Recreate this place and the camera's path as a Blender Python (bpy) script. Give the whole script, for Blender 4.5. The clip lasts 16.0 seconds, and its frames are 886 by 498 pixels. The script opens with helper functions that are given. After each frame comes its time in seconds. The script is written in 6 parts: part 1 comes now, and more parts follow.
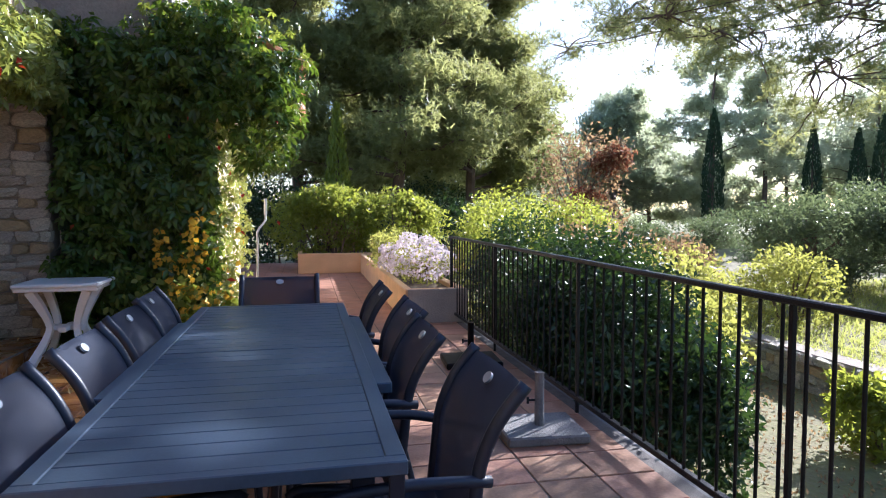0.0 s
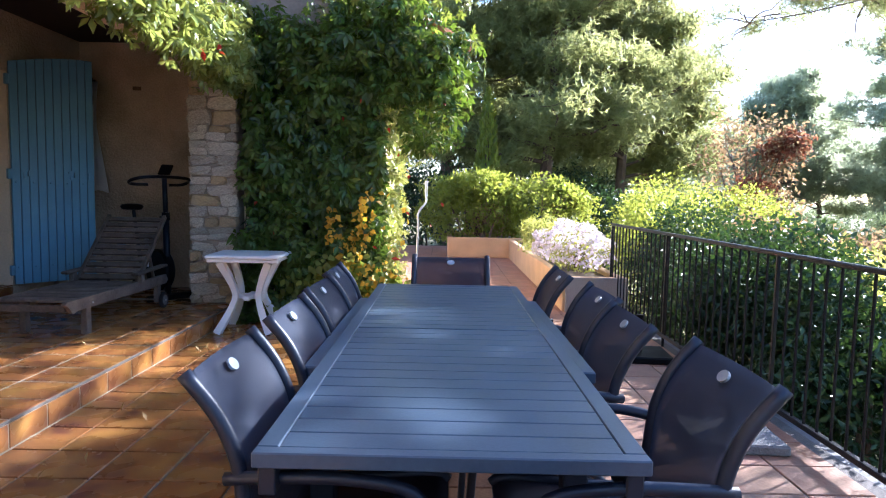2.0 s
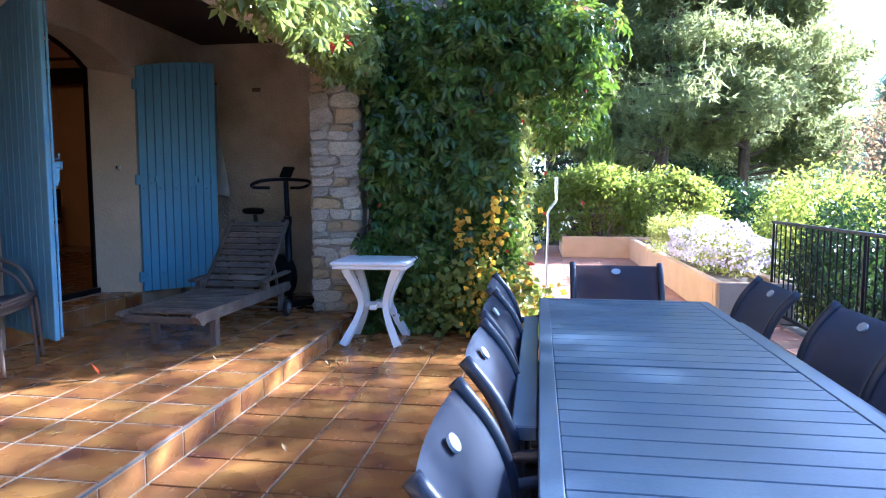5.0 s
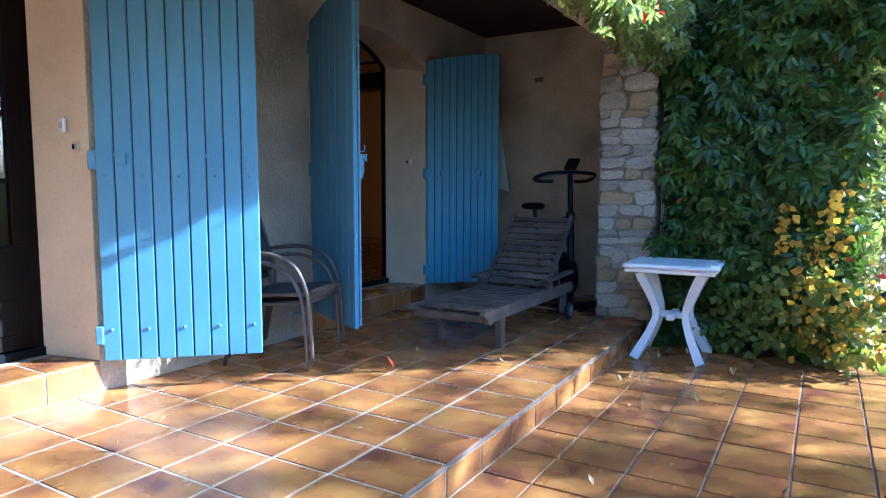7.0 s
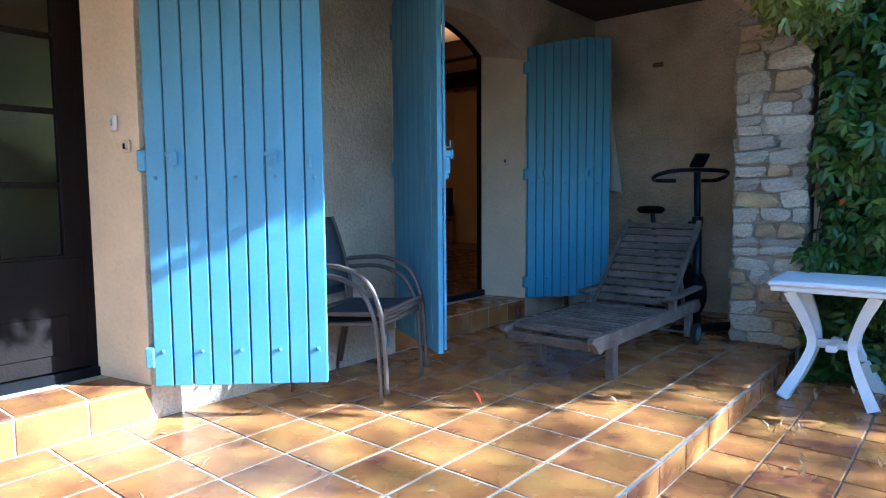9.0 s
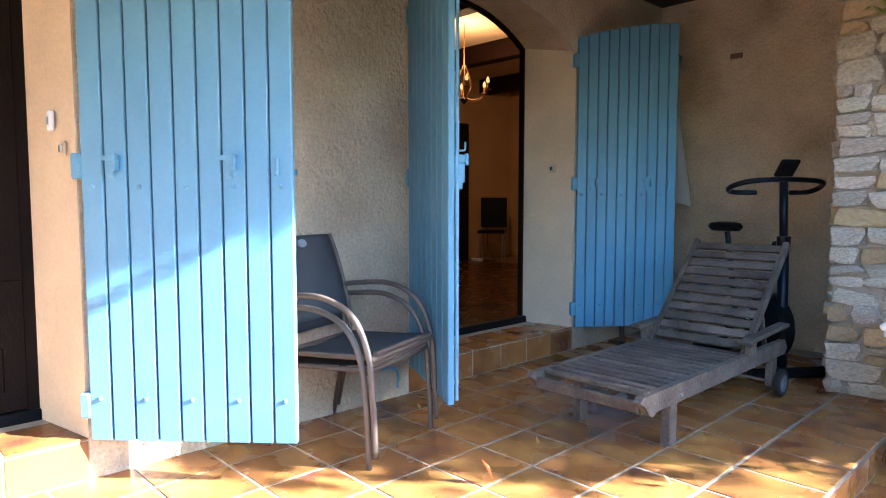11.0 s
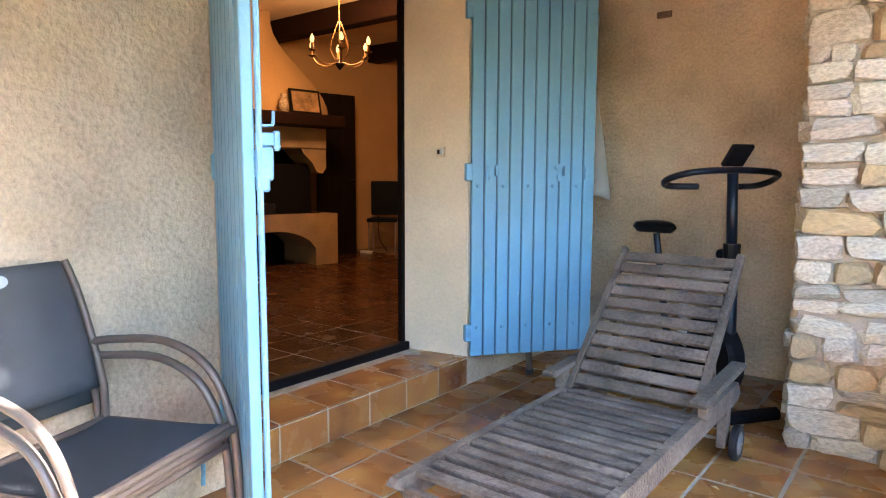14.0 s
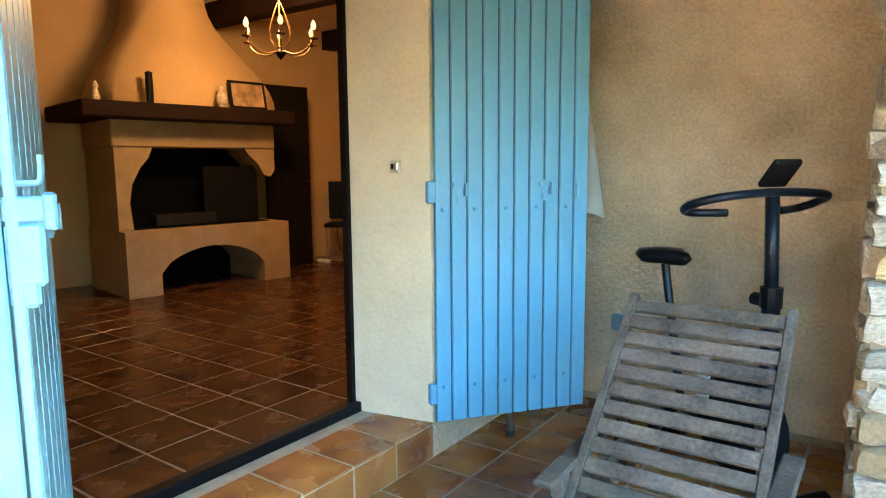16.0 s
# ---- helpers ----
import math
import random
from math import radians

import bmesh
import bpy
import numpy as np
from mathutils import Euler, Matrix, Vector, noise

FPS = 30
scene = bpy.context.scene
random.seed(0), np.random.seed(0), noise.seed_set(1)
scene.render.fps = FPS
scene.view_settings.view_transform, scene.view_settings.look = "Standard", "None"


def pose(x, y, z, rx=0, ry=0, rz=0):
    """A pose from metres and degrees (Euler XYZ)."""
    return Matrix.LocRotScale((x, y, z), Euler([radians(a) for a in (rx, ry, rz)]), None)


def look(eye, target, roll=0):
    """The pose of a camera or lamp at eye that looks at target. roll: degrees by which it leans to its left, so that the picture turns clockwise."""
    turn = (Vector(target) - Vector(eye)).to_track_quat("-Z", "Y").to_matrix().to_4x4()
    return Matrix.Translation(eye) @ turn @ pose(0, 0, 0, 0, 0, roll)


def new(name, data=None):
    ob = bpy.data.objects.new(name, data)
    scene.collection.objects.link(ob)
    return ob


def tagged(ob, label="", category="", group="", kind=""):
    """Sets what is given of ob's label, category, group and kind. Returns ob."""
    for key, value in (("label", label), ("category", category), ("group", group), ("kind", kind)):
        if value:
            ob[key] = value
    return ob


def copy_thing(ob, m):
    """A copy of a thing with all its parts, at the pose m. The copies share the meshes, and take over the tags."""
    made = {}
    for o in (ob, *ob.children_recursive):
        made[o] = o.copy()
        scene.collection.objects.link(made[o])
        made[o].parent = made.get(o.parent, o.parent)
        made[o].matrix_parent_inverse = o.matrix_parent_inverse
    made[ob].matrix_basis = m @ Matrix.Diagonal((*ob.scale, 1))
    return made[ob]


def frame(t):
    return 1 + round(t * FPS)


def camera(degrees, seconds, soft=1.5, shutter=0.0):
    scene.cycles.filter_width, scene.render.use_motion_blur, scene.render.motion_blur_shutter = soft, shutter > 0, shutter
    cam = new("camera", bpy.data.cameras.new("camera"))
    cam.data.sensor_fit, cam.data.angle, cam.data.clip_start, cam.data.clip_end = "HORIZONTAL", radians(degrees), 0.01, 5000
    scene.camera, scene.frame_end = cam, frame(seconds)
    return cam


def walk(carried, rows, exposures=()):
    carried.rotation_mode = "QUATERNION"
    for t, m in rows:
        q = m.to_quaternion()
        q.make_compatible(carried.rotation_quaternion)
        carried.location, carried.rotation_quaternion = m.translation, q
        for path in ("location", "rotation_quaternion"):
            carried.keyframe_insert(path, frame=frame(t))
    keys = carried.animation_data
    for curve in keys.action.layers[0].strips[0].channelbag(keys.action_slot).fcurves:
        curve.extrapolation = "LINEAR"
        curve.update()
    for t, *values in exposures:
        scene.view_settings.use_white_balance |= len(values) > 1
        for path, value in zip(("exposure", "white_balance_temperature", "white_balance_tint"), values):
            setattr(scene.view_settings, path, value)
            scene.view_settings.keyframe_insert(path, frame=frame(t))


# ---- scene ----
cam = camera(69.0, 16.0, soft=1.1)
PATH = [
    (0, (2.742, 1.662, 1.329), (3.157, 3.615, 1.207), -0.1),
    (0.5, (2.695, 1.689, 1.328), (2.981, 3.663, 1.195), -0.3),
    (1, (2.628, 1.721, 1.326), (2.798, 3.71, 1.197), 0.1),
    (1.5, (2.561, 1.77, 1.302), (2.629, 3.764, 1.164), 0.7),
    (2, (2.515, 1.797, 1.297), (2.51, 3.79, 1.13), 1.2),
    (2.5, (2.442, 1.856, 1.304), (2.406, 3.847, 1.116), 1.4),
    (3, (2.334, 1.91, 1.319), (2.28, 3.9, 1.13), 1.5),
    (5.5, (2.021, 2.422, 1.299), (1.584, 4.367, 1.127), -0.3),
    (6, (1.905, 2.492, 1.293), (1.268, 4.379, 1.115), -0.5),
    (6.5, (1.788, 2.594, 1.277), (0.905, 4.38, 1.1), -0.5),
    (7, (1.662, 2.696, 1.264), (0.648, 4.41, 1.08), 0.1),
    (7.5, (1.614, 2.782, 1.278), (0.551, 4.465, 1.089), 0.3),
    (8, (1.529, 2.96, 1.263), (0.411, 4.609, 1.083), 0.1),
    (8.5, (1.441, 3.162, 1.256), (0.243, 4.753, 1.078), -0.2),
    (9, (1.367, 3.275, 1.251), (0.084, 4.8, 1.08), -0.4),
    (11.5, (0.987, 4.174, 1.303), (-0.457, 5.55, 1.159), 0.1),
    (12, (0.834, 4.336, 1.335), (-0.534, 5.785, 1.164), 0.3),
    (12.5, (0.724, 4.477, 1.346), (-0.567, 5.993, 1.165), 0.7),
    (13, (0.648, 4.637, 1.338), (-0.591, 6.196, 1.145), 0.7),
    (13.5, (0.538, 4.87, 1.346), (-0.682, 6.44, 1.135), 0.4),
    (14, (0.472, 5.009, 1.369), (-0.749, 6.579, 1.156), 0.2),
    (14.5, (0.341, 5.152, 1.346), (-0.846, 6.749, 1.145), 0.4),
    (15, (0.161, 5.311, 1.436), (-0.968, 6.947, 1.218), 0.4),
    (15.5, (0.071, 5.44, 1.5), (-1.033, 7.09, 1.262), 0.3),
    (16, (0.027, 5.69, 1.529), (-1.119, 7.309, 1.275), -0.5),
]
walk(cam, [(t, look(eye, target, roll)) for t, eye, target, roll in PATH],
     [(0, 1.5, 5350, 18), (1.5, 2.15, 5250, 18), (3, 2.45, 5000, 16), (5.5, 2.85, 4450, 16), (7, 2.75, 4250, 7), (9, 3.05, 4200, 1), (11.5, 4.15, 5500, 11), (12.5, 4.7, 6100, 13), (14, 5.1, 5850, 13), (15, 5.15, 5800, 12), (16, 5.5, 5450, -6)])

# ---- light ----
SUN_H = Vector((0.82, 0.57, 0.52)).normalized()   # towards the sun
world = bpy.data.worlds.new("sky")
scene.world = world
world.use_nodes = True
wn = world.node_tree
sky = wn.nodes.new("ShaderNodeTexSky")
sky.sky_type = 'NISHITA'
sky.sun_disc = False
sky.sun_elevation = math.asin(SUN_H.z)
sky.sun_rotation = math.atan2(SUN_H.x, SUN_H.y)
sky.dust_density = 1.0
sky.air_density = 1.0
wn.links.new(sky.outputs[0], wn.nodes["Background"].inputs[0])
wn.nodes["Background"].inputs[1].default_value = 0.097
sun = new("sun", bpy.data.lights.new("sun", 'SUN'))
sun.data.energy = 5.0
sun.data.angle = radians(0.6)
sun.data.color = (1.0, 0.92, 0.8)
sun.matrix_world = Matrix.Translation((10, 10, 12)) @ SUN_H.to_track_quat("Z", "Y").to_matrix().to_4x4()

# ---- helpers for meshes ----
def link_mesh(name, bm, material, parent=None, label="", smooth=False):
    me = bpy.data.meshes.new(name)
    bmesh.ops.recalc_face_normals(bm, faces=bm.faces[:])
    bm.to_mesh(me)
    bm.free()
    me.materials.append(material)
    if smooth:
        me.polygons.foreach_set("use_smooth", [True] * len(me.polygons))
    ob = new(name, me)
    if parent is not None:
        ob.parent = parent
    if label:
        ob["label"] = label
    return ob


def part(name, bm, material, parent, label="", smooth=False):
    return link_mesh(name, bm, material, parent, label, smooth)


def shared(name, me, m, parent):
    ob = new(name, me)
    ob.parent = parent
    ob.matrix_basis = m
    return ob


def thing(name, label, category, m=None, group="", kind=""):
    ob = new(name)
    ob.empty_display_size = 0.1
    if m is not None:
        ob.matrix_basis = m
    return tagged(ob, label, category, group, kind)


def B():
    return bmesh.new()


def box(bm, x0, y0, z0, x1, y1, z1, bevel=0.0, m=None):
    vs = [bm.verts.new((x, y, z)) for x in (x0, x1) for y in (y0, y1) for z in (z0, z1)]
    fs = [bm.faces.new([vs[i] for i in f]) for f in ((0, 1, 3, 2), (4, 6, 7, 5), (0, 4, 5, 1), (2, 3, 7, 6), (0, 2, 6, 4), (1, 5, 7, 3))]
    if bevel > 0:
        es = list({e for f in fs for e in f.edges})
        out = bmesh.ops.bevel(bm, geom=es, offset=bevel, segments=1, affect='EDGES')
        vs = list({v for f in out['faces'] for v in f.verts} | {v for v in vs if v.is_valid})
    if m is not None:
        for v in vs:
            v.co = m @ v.co
    return bm


def boxed(x0, y0, z0, x1, y1, z1, bevel=0.0, m=None):
    return box(B(), x0, y0, z0, x1, y1, z1, bevel, m)


def tube(bm, pts, r, seg=8, cap=True):
    """A round bar along a line of points; r a number or one per point."""
    pts = [Vector(p) for p in pts]
    rs = r if isinstance(r, (list, tuple)) else [r] * len(pts)
    rings = []
    up = None
    for i, p in enumerate(pts):
        d = (pts[min(i + 1, len(pts) - 1)] - pts[max(i - 1, 0)]).normalized()
        if up is None:
            up = d.orthogonal().normalized()
        u = (up - d * up.dot(d))
        u = u.normalized() if u.length > 1e-5 else d.orthogonal().normalized()
        up = u
        w = d.cross(u)
        rings.append([bm.verts.new(p + (u * math.cos(a) + w * math.sin(a)) * rs[i]) for a in [2 * math.pi * k / seg for k in range(seg)]])
    for a, b in zip(rings, rings[1:]):
        for k in range(seg):
            bm.faces.new((a[k], a[(k + 1) % seg], b[(k + 1) % seg], b[k]))
    if cap:
        bm.faces.new(rings[0])
        bm.faces.new(rings[-1])
    return bm


def bar(p, q, r, seg=8):
    return tube(B(), [p, q], r, seg)


def arc(points, n=6):
    """Rounds the corners of a line of points (Catmull-Rom)."""
    P = [Vector(p) for p in points]
    P = [2 * P[0] - P[1]] + P + [2 * P[-1] - P[-2]]
    out = []
    for i in range(1, len(P) - 2):
        for k in range(n):
            t = k / n
            a, b, c, d = P[i - 1], P[i], P[i + 1], P[i + 2]
            out.append(0.5 * ((2 * b) + (c - a) * t + (2 * a - 5 * b + 4 * c - d) * t * t + (3 * b - a - 3 * c + d) * t ** 3))
    out.append(P[-2])
    return out


def prism(bm, outline, y0, y1):
    """Extrudes an outline in x, z along y."""
    a = [bm.verts.new((x, y0, z)) for x, z in outline]
    b = [bm.verts.new((x, y1, z)) for x, z in outline]
    bm.faces.new(a)
    bm.faces.new(b[::-1])
    n = len(a)
    for i in range(n):
        bm.faces.new((a[i], b[i], b[(i + 1) % n], a[(i + 1) % n]))
    return bm


def sheet(bm, grid, thick):
    """A bent panel of even thickness from a grid of points."""
    rows, cols = len(grid), len(grid[0])
    top = [[bm.verts.new(p) for p in r] for r in grid]
    for i in range(rows - 1):
        for j in range(cols - 1):
            bm.faces.new((top[i][j], top[i][j + 1], top[i + 1][j + 1], top[i + 1][j]))
    bmesh.ops.solidify(bm, geom=bm.faces[:], thickness=thick)
    return bm


def lathe(bm, profile, seg=16, centre=(0, 0)):
    rings = []
    for r, z in profile:
        rings.append([bm.verts.new((centre[0] + max(r, 1e-4) * math.cos(2 * math.pi * k / seg), centre[1] + max(r, 1e-4) * math.sin(2 * math.pi * k / seg), z)) for k in range(seg)])
    for a, b in zip(rings, rings[1:]):
        for k in range(seg):
            bm.faces.new((a[k], a[(k + 1) % seg], b[(k + 1) % seg], b[k]))
    bm.faces.new(rings[0])
    bm.faces.new(rings[-1])
    return bm


def raw_mesh(name, verts, faces, material, parent=None, label=""):
    """A mesh straight from arrays; every face has as many corners as faces has columns."""
    me = bpy.data.meshes.new(name)
    n, k = faces.shape
    me.vertices.add(len(verts))
    me.vertices.foreach_set("co", np.ascontiguousarray(verts, dtype=np.float32).ravel())
    me.loops.add(n * k)
    me.loops.foreach_set("vertex_index", np.ascontiguousarray(faces, dtype=np.int32).ravel())
    me.polygons.add(n)
    me.polygons.foreach_set("loop_start", np.arange(0, n * k, k, dtype=np.int32))
    me.update(calc_edges=True)
    me.materials.append(material)
    ob = new(name, me)
    if parent is not None:
        ob.parent = parent
    if label:
        ob["label"] = label
    return ob


def unit(a):
    return a / np.maximum(np.linalg.norm(a, axis=1, keepdims=True), 1e-6)


def leaf_arrays(rng, pos, length, ratio=0.4, out=None, droop=0.4, wild=0.7, fold=0.12):
    """Folded, pointed leaves at pos; out: the way they face; droop: how far the tips hang."""
    n = len(pos)
    out = np.zeros((n, 3)) if out is None else np.broadcast_to(np.asarray(out, float), (n, 3))
    L = (length * rng.uniform(0.65, 1.3, n))[:, None]
    axis = unit(rng.normal(0, wild, (n, 3)) + np.array([0, 0, -droop]) + 0.5 * out)
    face = unit(rng.normal(0, 0.6, (n, 3)) + 1.1 * out + np.array([0, 0, 0.3]))
    side = unit(np.cross(axis, face))
    nrm = np.cross(side, axis)
    v = np.empty((n, 4, 3))
    v[:, 0] = pos
    v[:, 1] = pos + axis * L * 0.45 + side * L * ratio * 0.5 + nrm * L * fold
    v[:, 2] = pos + axis * L - nrm * L * fold * 0.6
    v[:, 3] = pos + axis * L * 0.45 - side * L * ratio * 0.5 + nrm * L * fold
    i = np.arange(n)[:, None] * 4
    f = np.concatenate([i + np.array([[0, 1, 2]]), i + np.array([[0, 2, 3]])], axis=1).reshape(-1, 3)
    return v.reshape(-1, 3), f


def foliage(name, rng, pos, length, material, parent=None, label="", **kw):
    v, f = leaf_arrays(rng, pos, length, **kw)
    return raw_mesh(name, v, f, material, parent, label)


def palmate(name, rng, pos, length, material, parent, out):
    """Creeper leaves: five leaflets that spread like a hand and hang from each place."""
    n = len(pos)
    face = unit(np.asarray(out, float) + rng.normal(0, 0.55, (n, 3)))
    down = np.array([0, 0, -1.0]) + rng.normal(0, 0.45, (n, 3))
    down = unit(down - face * np.sum(down * face, axis=1, keepdims=True))
    side = np.cross(face, down)
    size = length * rng.uniform(0.6, 1.3, n)
    vs = []
    for a, q in ((-1.5, 0.62), (-0.75, 0.88), (0.0, 1.0), (0.75, 0.88), (1.5, 0.62)):
        b = a + rng.normal(0, 0.12, n)
        ax = unit(down * np.cos(b)[:, None] + side * np.sin(b)[:, None] - face * rng.uniform(-0.1, 0.45, n)[:, None])
        sd = np.cross(face, ax)
        L = (size * q)[:, None]
        v = np.empty((n, 4, 3))
        v[:, 0] = pos + ax * L * 0.08
        v[:, 1] = pos + ax * L * 0.55 + sd * L * 0.2 + face * L * 0.05
        v[:, 2] = pos + ax * L - face * L * 0.12
        v[:, 3] = pos + ax * L * 0.55 - sd * L * 0.2 + face * L * 0.05
        vs.append(v)
    v = np.concatenate(vs)
    i = np.arange(len(v))[:, None] * 4
    f = np.concatenate([i + np.array([[0, 1, 2]]), i + np.array([[0, 2, 3]])], axis=1).reshape(-1, 3)
    return raw_mesh(name, v.reshape(-1, 3), f, material, parent)


def needle_arrays(rng, pos, length, width, blades=4, up=0.35):
    """Tufts of needles: thin blades that fan out from each place."""
    n = len(pos) * blades
    p = np.repeat(pos, blades, axis=0)
    a = unit(rng.normal(0, 1, (n, 3)) + np.array([0, 0, up]))
    s = unit(np.cross(a, rng.normal(0, 1, (n, 3))))
    L = (length * rng.uniform(0.6, 1.25, n))[:, None]
    v = np.empty((n, 3, 3))
    v[:, 0] = p - s * width
    v[:, 1] = p + s * width
    v[:, 2] = p + a * L
    return v.reshape(-1, 3), np.arange(n * 3).reshape(-1, 3)


# ---- materials ----
def mat(name, base, rough=0.6, metal=0.0, var=0.15, scale=8.0, fine=90.0, bump=0.15, bump_scale=60.0, tint=None, random_amount=0.0, island=0.0, spec=0.5, transmission=0.0, coord="Object"):
    """Two scales of colour change, a fine relief and, if asked, a change from piece to piece."""
    m = bpy.data.materials.new(name)
    m.use_nodes = True
    nt = m.node_tree
    b = nt.nodes["Principled BSDF"]
    b.inputs["Roughness"].default_value = rough
    b.inputs["Metallic"].default_value = metal
    b.inputs["Specular IOR Level"].default_value = spec
    tc = nt.nodes.new("ShaderNodeTexCoord")
    n1 = nt.nodes.new("ShaderNodeTexNoise")
    n1.inputs["Scale"].default_value = scale
    n1.inputs["Detail"].default_value = 5
    n2 = nt.nodes.new("ShaderNodeTexNoise")
    n2.inputs["Scale"].default_value = fine
    n2.inputs["Detail"].default_value = 3
    for n in (n1, n2):
        nt.links.new(tc.outputs[coord], n.inputs["Vector"])
    r = nt.nodes.new("ShaderNodeValToRGB")
    t = tint or base
    lo = [c * (1 - var) for c in base]
    hi = [min(1, c * (1 + var)) for c in t]
    r.color_ramp.elements[0].position, r.color_ramp.elements[1].position = 0.3, 0.7
    r.color_ramp.elements[0].color = (*lo, 1)
    r.color_ramp.elements[1].color = (*hi, 1)
    mixf = nt.nodes.new("ShaderNodeMath")
    mixf.operation = 'MULTIPLY_ADD'
    mixf.inputs[1].default_value = 0.35
    nt.links.new(n2.outputs[0], mixf.inputs[0])
    sc = nt.nodes.new("ShaderNodeMath")
    sc.operation = 'MULTIPLY'
    sc.inputs[1].default_value = 0.65
    nt.links.new(n1.outputs[0], sc.inputs[0])
    nt.links.new(sc.outputs[0], mixf.inputs[2])
    nt.links.new(mixf.outputs[0], r.inputs[0])
    colour = r.outputs[0]
    for amount, node, sock in ((random_amount, "ShaderNodeObjectInfo", "Random"), (island, "ShaderNodeNewGeometry", "Random Per Island")):
        if amount > 0:
            o = nt.nodes.new(node)
            h = nt.nodes.new("ShaderNodeHueSaturation")
            mr = nt.nodes.new("ShaderNodeMapRange")
            mr.inputs[3].default_value, mr.inputs[4].default_value = 1 - amount, 1 + amount
            nt.links.new(o.outputs[sock], mr.inputs[0])
            nt.links.new(mr.outputs[0], h.inputs["Value"])
            mh = nt.nodes.new("ShaderNodeMapRange")
            mh.inputs[3].default_value, mh.inputs[4].default_value = 0.5 + amount * 0.04, 0.5 - amount * 0.04
            wob = nt.nodes.new("ShaderNodeMath")
            wob.operation = 'PINGPONG'
            wob.inputs[1].default_value = 0.31
            nt.links.new(o.outputs[sock], wob.inputs[0])
            nt.links.new(wob.outputs[0], mh.inputs[0])
            mh.inputs[2].default_value = 0.31
            nt.links.new(mh.outputs[0], h.inputs["Hue"])
            nt.links.new(colour, h.inputs["Color"])
            colour = h.outputs[0]
    nt.links.new(colour, b.inputs["Base Color"])
    rr = nt.nodes.new("ShaderNodeMapRange")
    rr.inputs[3].default_value, rr.inputs[4].default_value = max(0.02, rough - 0.12), min(1, rough + 0.12)
    nt.links.new(n1.outputs[0], rr.inputs[0])
    nt.links.new(rr.outputs[0], b.inputs["Roughness"])
    if bump > 0:
        n3 = nt.nodes.new("ShaderNodeTexNoise")
        n3.inputs["Scale"].default_value = bump_scale
        n3.inputs["Detail"].default_value = 6
        nt.links.new(tc.outputs[coord], n3.inputs["Vector"])
        bp = nt.nodes.new("ShaderNodeBump")
        bp.inputs["Strength"].default_value = bump
        bp.inputs["Distance"].default_value = 0.02
        nt.links.new(n3.outputs[0], bp.inputs["Height"])
        nt.links.new(bp.outputs[0], b.inputs["Normal"])
    return m


def leaf_mat(name, base, tint, through_colour, amount=0.45, rough=0.45, vary=0.35):
    """Leaves: gloss on top, light through them, a change from leaf to leaf."""
    m = mat(name, base, rough, 0, 0.25, 1.2, 14, 0, tint=tint, island=vary, spec=0.4)
    nt = m.node_tree
    b = nt.nodes["Principled BSDF"]
    tr = nt.nodes.new("ShaderNodeBsdfTranslucent")
    tr.inputs[0].default_value = (*through_colour, 1)
    mx = nt.nodes.new("ShaderNodeMixShader")
    mx.inputs[0].default_value = amount
    nt.links.new(b.outputs[0], mx.inputs[1])
    nt.links.new(tr.outputs[0], mx.inputs[2])
    nt.links.new(mx.outputs[0], nt.nodes["Material Output"].inputs[0])
    return m


